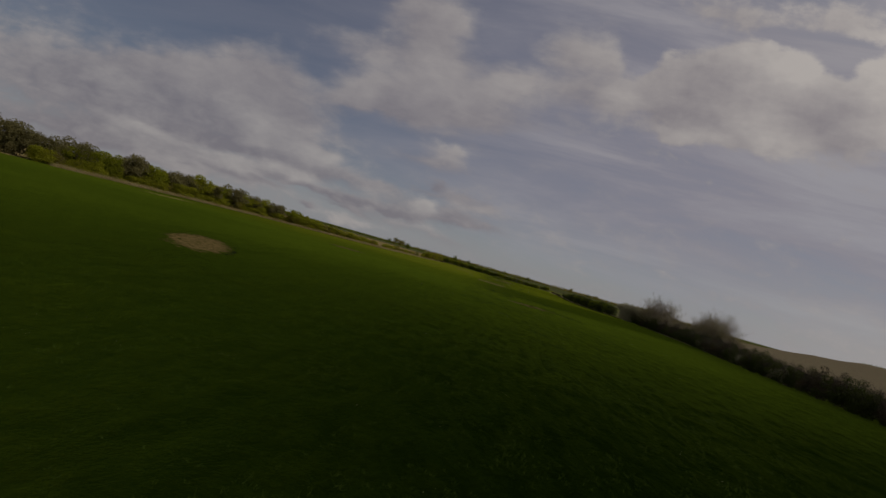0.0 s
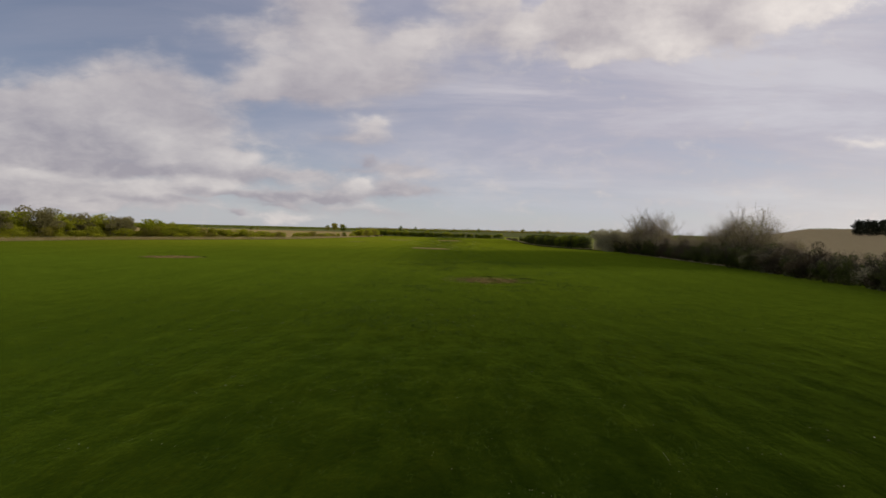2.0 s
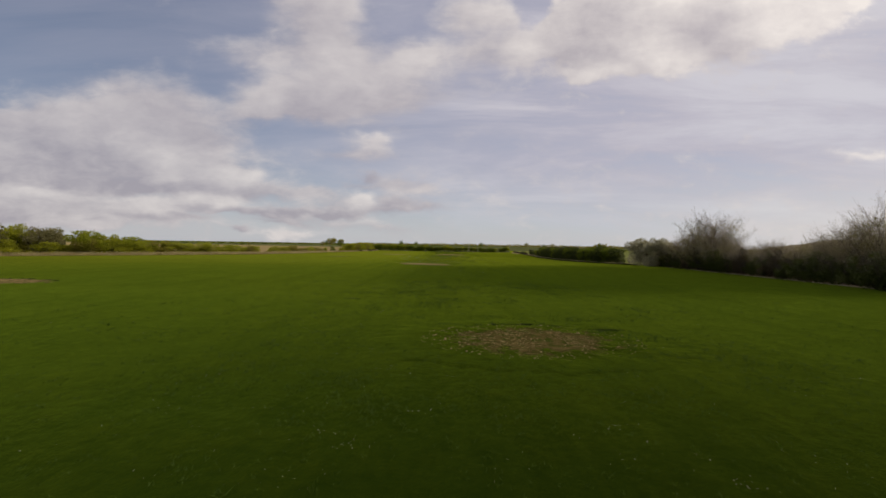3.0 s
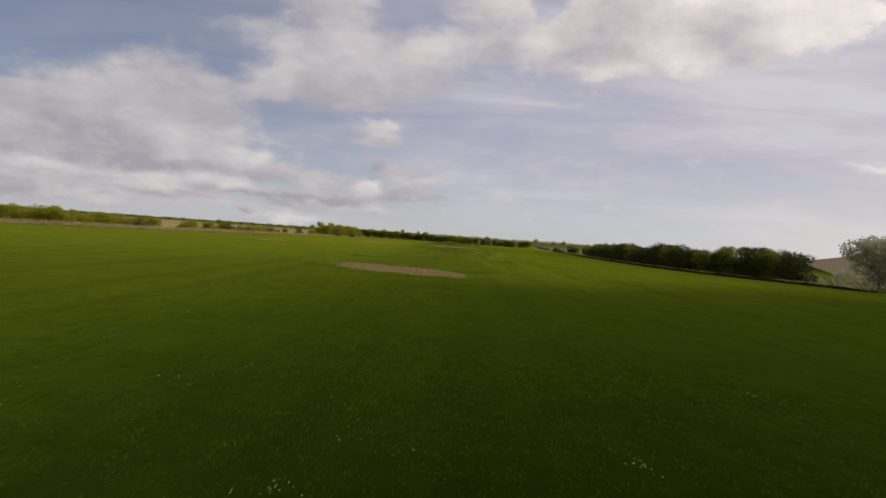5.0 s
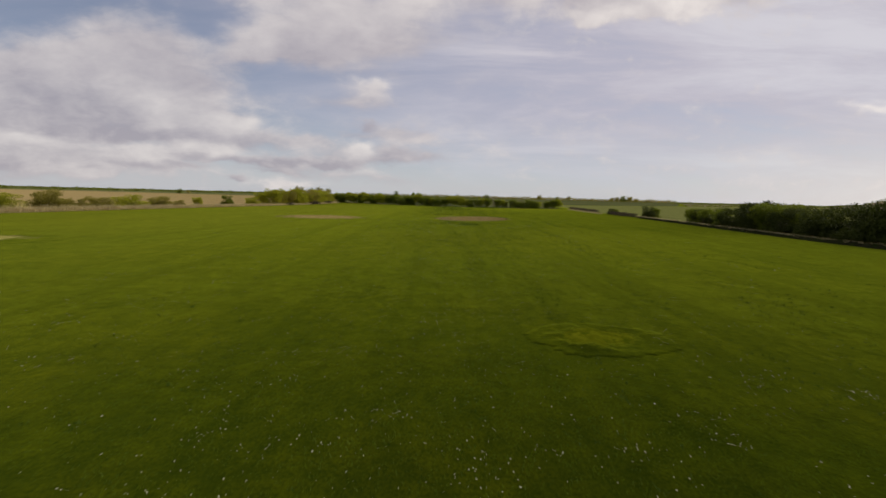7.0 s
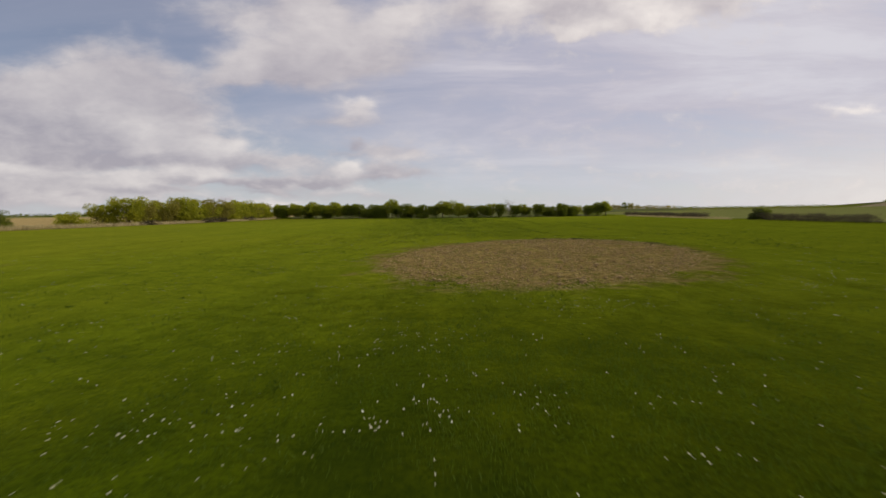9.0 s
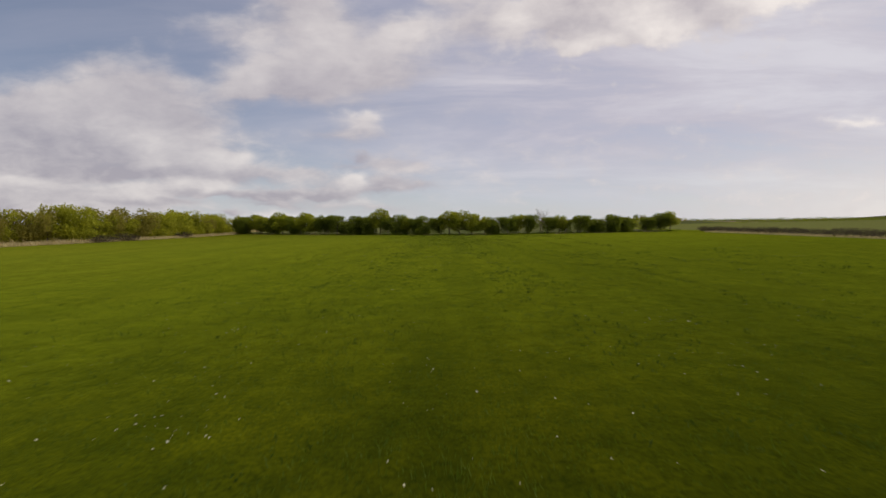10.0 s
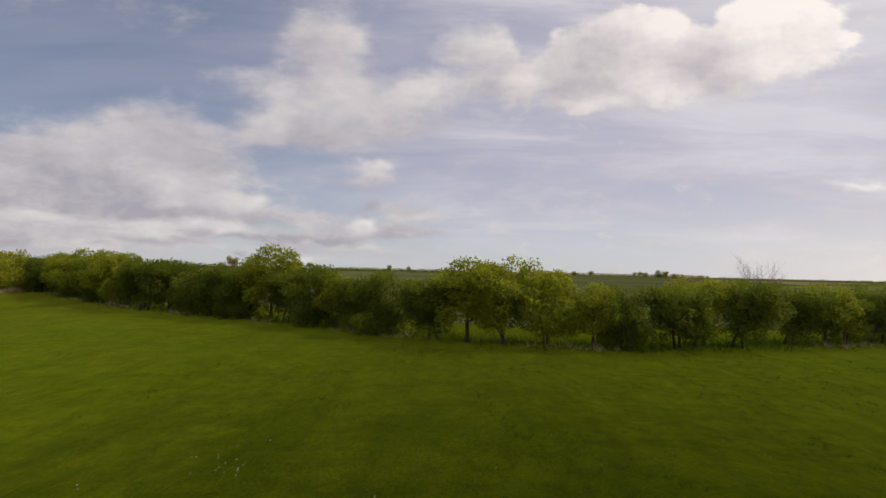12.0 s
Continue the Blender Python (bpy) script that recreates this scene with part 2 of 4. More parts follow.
def finish(mat, n, shader, color, height=None, strength=0.4, distance=0.05):
    mat.node_tree.links.new(color, shader.inputs["Base Color"])
    if height is not None:
        bump = n.add("ShaderNodeBump", {"Height": height, "Strength": strength, "Distance": distance})
        mat.node_tree.links.new(bump.outputs[0], shader.inputs["Normal"])
    return mat


def spot(n):
    return n.add("ShaderNodeTexCoord").outputs["Object"]


def earth_material(name, light, dark, grain=6.0, big=0.15, relief=0.5, green=None, grown=None, ragged=1.1):
    mat, n, shader = material(name, 0.95, 0.0)
    shader.inputs["Diffuse Roughness"].default_value = 1.0
    p = spot(n)
    color = n.mix(n.step(n.noise(p, grain, 6, 0.65), 0.32, 0.68), rgb(*dark), rgb(*light))
    color = n.mix(n.step(n.noise(p, big, 4, 0.6), 0.35, 0.7, 0.0, 0.55), color, n.mix(0.5, rgb(*light), rgb(*dark)))
    if green:
        color = n.mix(n.step(n.noise(p, grain * 0.6, 6, 0.75), 0.47, 0.62, 0.0, 0.80), color, rgb(*green))
    if grown is not None:    # grass that creeps in from the rim
        rim = n.vec("MULTIPLY", n.vec("SUBTRACT", n.add("ShaderNodeTexCoord").outputs["Generated"], (0.5, 0.5, 0)), (2, 2, 0))
        rim = n.math("ADD", n.vec("LENGTH", rim, out=1), n.math("MULTIPLY", n.math("SUBTRACT", n.noise(p, 1.1, 6, 0.7), 0.5), ragged))
        cover = n.step(rim, grown, grown + 0.20)
        turf, tufts, bloom, lumps = turf_look(n)
        color = n.mix(cover, color, turf)
        bare = n.math("SUBTRACT", 1.0, cover)
        relief = n.math("ADD", n.math("MULTIPLY", bare, relief), n.math("MULTIPLY", cover, lumps))
        ups = n.math("ADD", n.math("MULTIPLY", n.noise(p, grain * 2, 5, 0.7), bare), n.math("MULTIPLY", cover, tufts))
        mat.node_tree.links.new(n.math("MULTIPLY", cover, 0.70), shader.inputs["Sheen Weight"])
        mat.node_tree.links.new(bloom, shader.inputs["Sheen Tint"])
        shader.inputs["Sheen Roughness"].default_value = 0.31
        return finish(mat, n, shader, color, ups, relief, 0.06)
    return finish(mat, n, shader, color, n.noise(p, grain * 2, 5, 0.7), relief, 0.06)


def turf_look(n):
    """The meadow's colour, relief and dryness at a place of the world."""
    p = n.add("ShaderNodeNewGeometry").outputs["Position"]
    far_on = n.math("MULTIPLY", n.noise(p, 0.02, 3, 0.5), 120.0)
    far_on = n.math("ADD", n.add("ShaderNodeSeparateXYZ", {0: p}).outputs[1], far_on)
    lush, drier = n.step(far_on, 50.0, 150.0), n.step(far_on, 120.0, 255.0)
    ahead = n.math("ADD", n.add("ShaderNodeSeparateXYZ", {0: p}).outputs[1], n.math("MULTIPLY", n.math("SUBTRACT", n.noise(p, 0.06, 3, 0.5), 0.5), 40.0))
    # Shade of the blades, stronger on the right, painted in as a darker band.
    shade_band = n.math("MULTIPLY", n.step(ahead, 80.0, 96.0), n.step(ahead, 118.0, 138.0, 1.0, 0.0))
    shade_band = n.math("MULTIPLY", shade_band, n.step(n.add("ShaderNodeSeparateXYZ", {0: p}).outputs[0], -10.0, 8.0, 0.3, 1.0))
    # The same shade painted on the right farther on, until near the meadow's end.
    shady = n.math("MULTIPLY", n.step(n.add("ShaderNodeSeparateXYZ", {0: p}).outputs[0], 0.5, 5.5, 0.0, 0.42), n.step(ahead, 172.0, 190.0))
    shade_band = n.math("MAXIMUM", shade_band, n.math("MULTIPLY", shady, n.step(ahead, 228.0, 255.0, 1.0, 0.0)))
    long = n.vec("MULTIPLY", p, (1.0, 0.35, 1.0))
    broad = n.noise(p, 0.045, 4, 0.6)
    patch = n.noise(p, 0.30, 5, 0.65)
    tuft = n.noise(p, 2.6, 6, 0.7)
    blade = n.noise(p, 22.0, 4, 0.75)
    deep = rgb(0.010, 0.021, 0.002)
    color = n.mix(n.step(broad, 0.35, 0.65), rgb(0.020, 0.034, 0.003), rgb(0.026, 0.037, 0.003))
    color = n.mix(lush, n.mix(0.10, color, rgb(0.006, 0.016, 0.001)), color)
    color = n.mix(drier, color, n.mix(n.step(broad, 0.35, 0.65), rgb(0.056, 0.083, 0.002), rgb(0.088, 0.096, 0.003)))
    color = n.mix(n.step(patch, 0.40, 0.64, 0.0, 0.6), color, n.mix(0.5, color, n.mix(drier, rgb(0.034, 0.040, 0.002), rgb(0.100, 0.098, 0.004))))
    color = n.mix(n.step(n.noise(long, 0.5, 4, 0.7), 0.48, 0.70, 0.0, 0.55), color, n.mix(0.6, color, deep))
    lanes = n.noise(n.vec("MULTIPLY", p, (0.85, 0.035, 1.0)), 1.0, 4, 0.6)
    color = n.mix(n.step(lanes, 0.44, 0.64, 0.0, 0.45), color, n.mix(0.6, color, deep))
    color = n.mix(n.step(n.noise(p, 0.9, 5, 0.7), 0.36, 0.66, 0.75, 0.0), color, n.mix(0.5, color, deep))
    color = n.mix(n.step(tuft, 0.35, 0.65, 0.0, 1.0), n.mix(0.45, color, deep), color)
    color = n.mix(n.step(blade, 0.34, 0.62, 0.65, 0.0), color, deep)
    color = n.mix(shade_band, color, n.mix(0.72, color, rgb(0.008, 0.016, 0.001)))
    tussock = n.noise(n.vec("MULTIPLY", p, (1.0, 0.40, 1.0)), 1.5, 4, 0.6, 0.4)
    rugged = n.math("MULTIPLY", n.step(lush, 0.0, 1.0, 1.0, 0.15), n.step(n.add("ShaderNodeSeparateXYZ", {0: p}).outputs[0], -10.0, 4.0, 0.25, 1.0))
    # Hollows between tussocks darkened in colour, for the shade that lies in them.
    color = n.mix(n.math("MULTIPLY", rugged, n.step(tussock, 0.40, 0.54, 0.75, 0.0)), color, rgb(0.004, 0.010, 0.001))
    # Vignetting at the meadow's start, painted into the grass colour and sheen.
    start_dark = n.math("MULTIPLY", rugged, n.step(ahead, 8.0, 32.0, 0.85, 0.0))
    color = n.mix(start_dark, color, rgb(0.004, 0.010, 0.001))
    height = n.math("ADD", n.math("MULTIPLY", tuft, 1.6), n.math("ADD", n.math("MULTIPLY", blade, 0.5), n.math("MULTIPLY", patch, 2.0)))
    height = n.math("ADD", height, n.math("MULTIPLY", n.math("MULTIPLY", rugged, tussock), 5.0))
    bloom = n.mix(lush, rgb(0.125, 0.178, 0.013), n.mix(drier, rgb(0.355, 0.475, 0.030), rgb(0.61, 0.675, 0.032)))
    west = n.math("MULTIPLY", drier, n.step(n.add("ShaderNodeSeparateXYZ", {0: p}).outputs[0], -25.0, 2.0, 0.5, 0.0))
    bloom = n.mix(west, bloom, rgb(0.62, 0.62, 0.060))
    bloom = n.mix(shade_band, bloom, n.mix(0.66, bloom, rgb(0.11, 0.155, 0.010)))
    worn = n.math("MULTIPLY", n.step(lanes, 0.44, 0.64), 0.22)
    bloom = n.mix(n.math("MAXIMUM", worn, n.step(n.noise(p, 0.9, 5, 0.7), 0.36, 0.62, 0.20, 0.0)), bloom, rgb(0.05, 0.09, 0.01))
    bloom = n.mix(n.math("MULTIPLY", rugged, n.step(tussock, 0.36, 0.56, 0.5, 0.0)), bloom, rgb(0.02, 0.04, 0.004))
    bloom = n.mix(start_dark, bloom, rgb(0.02, 0.04, 0.004))
    speck = n.math("MULTIPLY", n.step(n.noise(n.vec("MULTIPLY", p, (1.0, 0.7, 1.0)), 4.5, 5, 0.75), 0.36, 0.56, 0.38, 0.0), n.step(n.noise(p, 0.22, 3, 0.6), 0.35, 0.6, 0.35, 1.0))
    bloom = n.mix(speck, bloom, rgb(0.04, 0.07, 0.006))
    return color, height, bloom, n.step(lush, 0.0, 1.0, 0.7, 0.20)


def turf_material():
    mat, n, shader = material("turf", 0.95, 0.0)
    shader.inputs["Diffuse Roughness"].default_value = 1.0
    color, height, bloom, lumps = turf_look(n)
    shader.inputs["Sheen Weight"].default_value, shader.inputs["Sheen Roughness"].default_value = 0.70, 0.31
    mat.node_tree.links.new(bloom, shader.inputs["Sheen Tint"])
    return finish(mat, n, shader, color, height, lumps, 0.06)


def leaf_material(name, young, old, gloss=0.7, through=0.55):
    mat, n, shader = material(name, gloss, 0.25)
    island = n.add("ShaderNodeNewGeometry").outputs["Random Per Island"]
    one = n.add("ShaderNodeObjectInfo").outputs["Random"]
    color = n.mix(n.step(island, 0.0, 1.0, 0.22, 0.72), rgb(*old), rgb(*young))
    color = n.mix(n.math("MULTIPLY", one, 0.45), color, n.mix(0.5, rgb(*old), rgb(*young)))
    color = n.mix(n.step(n.noise(spot(n), 0.9, 3, 0.6), 0.35, 0.7, 0.0, 0.6), color, rgb(*young))
    finish(mat, n, shader, color)
    lucent = n.add("ShaderNodeBsdfTranslucent", {"Color": color})
    both = n.add("ShaderNodeMixShader", {0: through, 1: shader.outputs[0], 2: lucent.outputs[0]})
    mat.node_tree.links.new(both.outputs[0], mat.node_tree.nodes["Material Output"].inputs[0])
    return mat


def bark_material(name, light, dark):
    mat, n, shader = material(name, 0.9, 0.15)
    p = n.vec("MULTIPLY", spot(n), (1.0, 1.0, 0.25))
    rough = n.noise(p, 18.0, 5, 0.7)
    return finish(mat, n, shader, n.mix(n.step(rough, 0.3, 0.7), rgb(*dark), rgb(*light)), rough, 0.6, 0.02)


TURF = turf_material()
FARMLAND = earth_material("far_farmland", (0.150, 0.150, 0.060), (0.085, 0.110, 0.030), 0.02, 0.006, 0.1, (0.16, 0.14, 0.07))
STRAW_FIELD = earth_material("straw_field", (0.36, 0.27, 0.12), (0.24, 0.18, 0.075), 0.8, 0.03, 0.3)
PLOUGHED = earth_material("ploughed_field", (0.34, 0.275, 0.165), (0.23, 0.185, 0.105), 0.7, 0.03, 0.4)
PASTURE = earth_material("pasture", (0.24, 0.245, 0.075), (0.17, 0.185, 0.048), 0.5, 0.03, 0.3)
BARE_TAN = earth_material("bare_tan_earth", (0.39, 0.285, 0.136), (0.22, 0.154, 0.070), 7.0, 0.5, 0.5, (0.075, 0.080, 0.014), 0.56, 0.6)
BARE_BROWN = earth_material("bare_brown_earth", (0.40, 0.300, 0.100), (0.150, 0.100, 0.032), 6.0, 0.9, 0.8, (0.11, 0.115, 0.012), 0.55, 0.62)
BARE_DULL = earth_material("dull_brown_earth", (0.23, 0.165, 0.065), (0.12, 0.088, 0.034), 3.0, 0.6, 0.6, (0.030, 0.042, 0.004), 0.44, 1.0)
BARE_THIN = earth_material("overgrown_earth", (0.16, 0.115, 0.04), (0.07, 0.055, 0.015), 4.0, 0.6, 0.8, (0.030, 0.058, 0.003), 0.32, 1.2)
BARE_DRY = earth_material("dry_thin_turf", (0.36, 0.32, 0.10), (0.20, 0.19, 0.045), 5.0, 0.5, 0.5, (0.12, 0.135, 0.015), 0.34, 1.3)
YELLOW_TURF = earth_material("yellow_turf", (0.165, 0.170, 0.008), (0.085, 0.100, 0.004), 5.0, 0.5, 0.5, (0.050, 0.075, 0.003), 0.36, 1.2)
BARE_SANDY = earth_material("sandy_bare_earth", (0.42, 0.32, 0.12), (0.24, 0.175, 0.060), 5.0, 0.6, 0.6, (0.13, 0.135, 0.015), 0.46, 1.0)
# Nearly black: the shade along the hedge foot is put into the earth's colour.
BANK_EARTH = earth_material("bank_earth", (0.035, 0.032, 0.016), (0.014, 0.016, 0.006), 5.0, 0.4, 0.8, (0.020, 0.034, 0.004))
CLOD = earth_material("dry_clod", (0.58, 0.43, 0.21), (0.34, 0.24, 0.11), 30.0, 3.0, 0.6)
BLADE = leaf_material("grass_blade", (0.118, 0.168, 0.006), (0.052, 0.090, 0.004), 0.7, 0.40)
BLADE_LUSH = leaf_material("lush_grass_blade", (0.070, 0.112, 0.006), (0.034, 0.060, 0.003), 0.8, 0.35)
BLADE_DARK = leaf_material("dark_grass_blade", (0.040, 0.060, 0.005), (0.018, 0.030, 0.003), 0.8, 0.2)
STRAW = leaf_material("dry_straw", (0.52, 0.41, 0.17), (0.25, 0.175, 0.060), 0.7, 0.2)
DRY_GRASS = leaf_material("dry_grass", (0.64, 0.53, 0.27), (0.36, 0.28, 0.12), 0.7, 0.3)
LEAF_BUD = leaf_material("budding_leaf", (0.32, 0.285, 0.115), (0.17, 0.15, 0.06))
LEAF_SPRING = leaf_material("spring_leaf", (0.44, 0.43, 0.028), (0.21, 0.24, 0.014))
LEAF_FRESH = leaf_material("fresh_leaf", (0.38, 0.39, 0.022), (0.17, 0.21, 0.012))
LEAF_OLIVE = leaf_material("olive_leaf", (0.33, 0.29, 0.045), (0.17, 0.155, 0.022))
LEAF_DARK = leaf_material("dark_leaf", (0.20, 0.235, 0.016), (0.08, 0.11, 0.009))
# Darker copy of dark_leaf: shade on the hedge's near side, put into the colour.
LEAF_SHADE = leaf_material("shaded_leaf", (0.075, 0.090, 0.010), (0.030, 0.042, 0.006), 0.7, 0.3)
LEAF_PALE = leaf_material("pale_leaf", (0.45, 0.42, 0.27), (0.22, 0.205, 0.12))
LEAF_BROWN = leaf_material("brown_leaf", (0.095, 0.075, 0.040), (0.045, 0.035, 0.020))
NEEDLE = leaf_material("dark_needle", (0.022, 0.030, 0.012), (0.010, 0.016, 0.008), 0.6, 0.1)
BARK = bark_material("bark", (0.13, 0.105, 0.075), (0.05, 0.04, 0.03))
TWIG_DARK = bark_material("dark_thorn_twig", (0.055, 0.046, 0.036), (0.022, 0.018, 0.014))
TWIG = bark_material("grey_twig", (0.44, 0.37, 0.25), (0.26, 0.215, 0.14))
PETAL = material("white_petal", 0.6, 0.2)
finish(*PETAL, PETAL[1].mix(PETAL[1].add("ShaderNodeNewGeometry").outputs["Random Per Island"], rgb(0.70, 0.67, 0.48), rgb(0.50, 0.47, 0.28)))
PETAL = PETAL[0]


# ---- building blocks ----
def mesh(name, verts, faces, mats):
    """A mesh from an n x 3 array and an m x k array of faces."""
    verts, faces = np.asarray(verts, np.float32), np.asarray(faces, np.int32)
    me = bpy.data.meshes.new(name)
    me.vertices.add(len(verts))
    me.vertices.foreach_set("co", verts.ravel())
    k = faces.shape[1]
    me.loops.add(faces.size)
    me.loops.foreach_set("vertex_index", faces.ravel())
    me.polygons.add(len(faces))
    me.polygons.foreach_set("loop_start", np.arange(0, faces.size, k, dtype=np.int32))
    me.update(calc_edges=True)
    me.validate()
    me.materials.append(mats)
    return me


def part(name, me, parent, label=""):
    ob = tagged(new(name, me), label)
    ob.parent = parent
    return ob


class Limbs:
    """Tapered tubes gathered into one mesh."""

    def __init__(self):
        self.verts, self.faces, self.count = [], [], 0

    def tube(self, points, radii, sides=5):
        points = np.asarray(points, float)
        for i, (p, r) in enumerate(zip(points, radii)):
            d = points[min(i + 1, len(points) - 1)] - points[max(i - 1, 0)]
            d /= np.linalg.norm(d) + 1e-9
            a = np.cross(d, (0.3, 0.9, 0.2) if abs(d[2]) > 0.7 else (0, 0, 1))
            a /= np.linalg.norm(a) + 1e-9
            b = np.cross(d, a)
            for k in range(sides):
                turn = 2 * math.pi * k / sides
                self.verts.append(p + r * (math.cos(turn) * a + math.sin(turn) * b))
        for i in range(len(points) - 1):
            for k in range(sides):
                s, e = self.count + i * sides, self.count + (i + 1) * sides
                self.faces.append((s + k, s + (k + 1) % sides, e + (k + 1) % sides, e + k))
        self.count = len(self.verts)

    def mesh(self, name, mat):
        return mesh(name, self.verts, self.faces, mat)


def bent_line(rng, start, way, length, steps, sag):
    points, d = [np.array(start, float)], np.array(way, float)
    for _ in range(steps):
        d = d + rng.normal(0, sag, 3)
        d /= np.linalg.norm(d)
        points.append(points[-1] + d * length / steps)
    return points, d


def leaves(rng, centres, radii, count, size, name, mat):
    """Many small folded leaves on the outer parts of several uneven clumps."""
    pick = rng.choice(len(centres), count, p=np.prod(radii, axis=1) ** 0.6 / np.sum(np.prod(radii, axis=1) ** 0.6))
    d = rng.normal(0, 1, (count, 3))
    d /= np.linalg.norm(d, axis=1)[:, None]
    reach = rng.uniform(0.25, 1.0, count) ** 0.45 * rng.uniform(0.85, 1.12, count)
    base = centres[pick] + d * radii[pick] * reach[:, None]
    base[:, 2] = np.maximum(base[:, 2], 0.06)
    along = d * 0.5 + rng.normal(0, 1, (count, 3))
    along /= np.linalg.norm(along, axis=1)[:, None]
    side = np.cross(along, rng.normal(0, 1, (count, 3)))
    side /= np.linalg.norm(side, axis=1)[:, None]
    s = (size * rng.uniform(0.55, 1.35, count))[:, None]
    lift = np.cross(side, along) * s * 0.18
    verts = np.stack([base, base + along * s * 0.5 + side * s * 0.36 + lift, base + along * s, base + along * s * 0.5 - side * s * 0.36 + lift], 1)
    return mesh(name, verts.reshape(-1, 3), np.arange(count * 4).reshape(-1, 4), mat)


def leafy_tree(name, seed, height, width, clear, count, size, leaf, label, group, category="tree", stems=1, squat=False):
    """Trunks and limbs below a crown of clumps with gaps between them."""
    rng = np.random.default_rng(seed)
    thing = tagged(new(name), label, category, group)
    boughs, tips = Limbs(), []
    for s in range(stems):
        wood = Limbs()
        foot = rng.normal(0, width * 0.10 * (stems > 1), 2)
        top, d = bent_line(rng, (foot[0], foot[1], -0.08), (rng.normal(0, 0.12), rng.normal(0, 0.12), 1), height * rng.uniform(0.5, 0.7) * (0.6 if squat else 1.0), 5, 0.09)
        r = height * 0.022 / stems ** 0.4
        wood.tube(top, np.linspace(r * 1.25, r * 0.45, 6), 6)
        trunk = part("trunk", wood.mesh("trunk", BARK), thing)
        for k in range(9 // stems + 3):
            at = top[rng.integers(2, 6)]
            turn = rng.uniform(0, 2 * math.pi)
            limb, _ = bent_line(rng, at, (math.cos(turn), math.sin(turn), rng.uniform(0.15, 1.1)), width * rng.uniform(0.28, 0.52) * (0.7 if squat else 1.0), 4, 0.16)
            boughs.tube(limb, np.linspace(r * 0.5, r * 0.12, 5), 4)
            tips.append(limb[-1])
            for _ in range(2):
                twig, _ = bent_line(rng, limb[rng.integers(1, 4)], rng.normal(0, 1, 3) + (0, 0, 0.6), width * 0.2, 3, 0.2)
                boughs.tube(twig, np.linspace(r * 0.18, r * 0.06, 4), 3)
    n = 24
    turn = rng.uniform(0, 2 * math.pi, n)
    out = rng.uniform(0.1, 1, n) ** 0.6 * width * 0.40
    up = clear + (height - clear) * rng.uniform(0.08, 0.86, n)
    if squat:
        up = height * rng.uniform(0.02, 0.78, n)
    dome = np.sqrt(np.clip(1 - ((up - clear) / (height - clear) - 0.38) ** 2 * 2.1, 0.1, 1))
    centres = np.stack([np.cos(turn) * out * dome, np.sin(turn) * out * dome, up], 1)
    centres = np.concatenate([centres, np.array(tips)[:6]])
    centres[:, 2] = np.clip(centres[:, 2], clear + height * 0.08, height * 0.9)
    if squat:
        centres[:, 2] = np.maximum(np.concatenate([up, rng.uniform(0.1, 0.5, len(centres) - n) * height]), height * 0.12)
    radii = np.stack([rng.uniform(0.13, 0.25, len(centres)) * width, rng.uniform(0.13, 0.25, len(centres)) * width, rng.uniform(0.09, 0.18, len(centres)) * height], 1)
    part("boughwork", boughs.mesh("boughwork", BARK), trunk)
    part("crown", leaves(rng, centres, radii, count, size, "crown", leaf), thing)
    return thing


def bare_shrub(name, seed, height, width, stems, label, group, leaf=None, count=0, size=0.1, category="shrub", fine=1.0, skin=None, even=False):
    """Many rising stems that fork into fine twigs, with few leaves or none."""
    rng = np.random.default_rng(seed)
    thing = tagged(new(name), label, category, group)
    wood, boughs, twigs, ends = Limbs(), Limbs(), Limbs(), []
    for s in range(stems):
        turn, lean = rng.uniform(0, 2 * math.pi), rng.uniform(0.05, 0.75)
        foot = (math.cos(turn) * width * 0.08, math.sin(turn) * width * 0.08, -0.08)
        tall = height * (rng.uniform(0.60, 0.70) if even else rng.uniform(0.55, 0.8)) * (1 - 0.25 * lean)
        stem, d = bent_line(rng, foot, (math.cos(turn) * lean * width / height, math.sin(turn) * lean * width / height, 1), tall, 6, 0.08)
        r = 0.0055 * height
        wood.tube(stem, np.linspace(r, r * 0.3, 7), 5)
        for k in range(12):
            at = stem[rng.integers(2, 7)]
            turn = rng.uniform(0, 2 * math.pi)
            limb, e = bent_line(rng, at, (math.cos(turn) * 0.55, math.sin(turn) * 0.55, rng.uniform(0.5, 1.3)), height * rng.uniform(0.16, 0.34), 4, 0.12)
            boughs.tube(limb, np.linspace(r * 0.36, r * 0.14, 5), 4)
            for _ in range(13):
                start = limb[rng.integers(1, 5)]
                twig, _ = bent_line(rng, start, e + rng.normal(0, 0.55, 3), height * rng.uniform(0.07, 0.17), 2, 0.15)
                twigs.tube(twig, np.array([r * 0.14, r * 0.10, r * 0.05]) * fine, 3)
                ends.append(twig[-1])
    stem_part = part("stem", wood.mesh("stem", BARK), thing)
    part("boughwork", boughs.mesh("boughwork", BARK), stem_part)
    part("twig_crown", twigs.mesh("twig_crown", skin or TWIG), thing, "fine grey-brown bare twigs")
    if leaf:
        ends = np.array(ends)
        pick = ends[rng.choice(len(ends), min(len(ends), 60), replace=False)]
        pick[:, 2] *= rng.uniform(0.35, 1.0, len(pick))
        part("foliage", leaves(rng, pick, np.full((len(pick), 3), width * 0.11), count, size, "foliage", leaf), thing)
    return thing


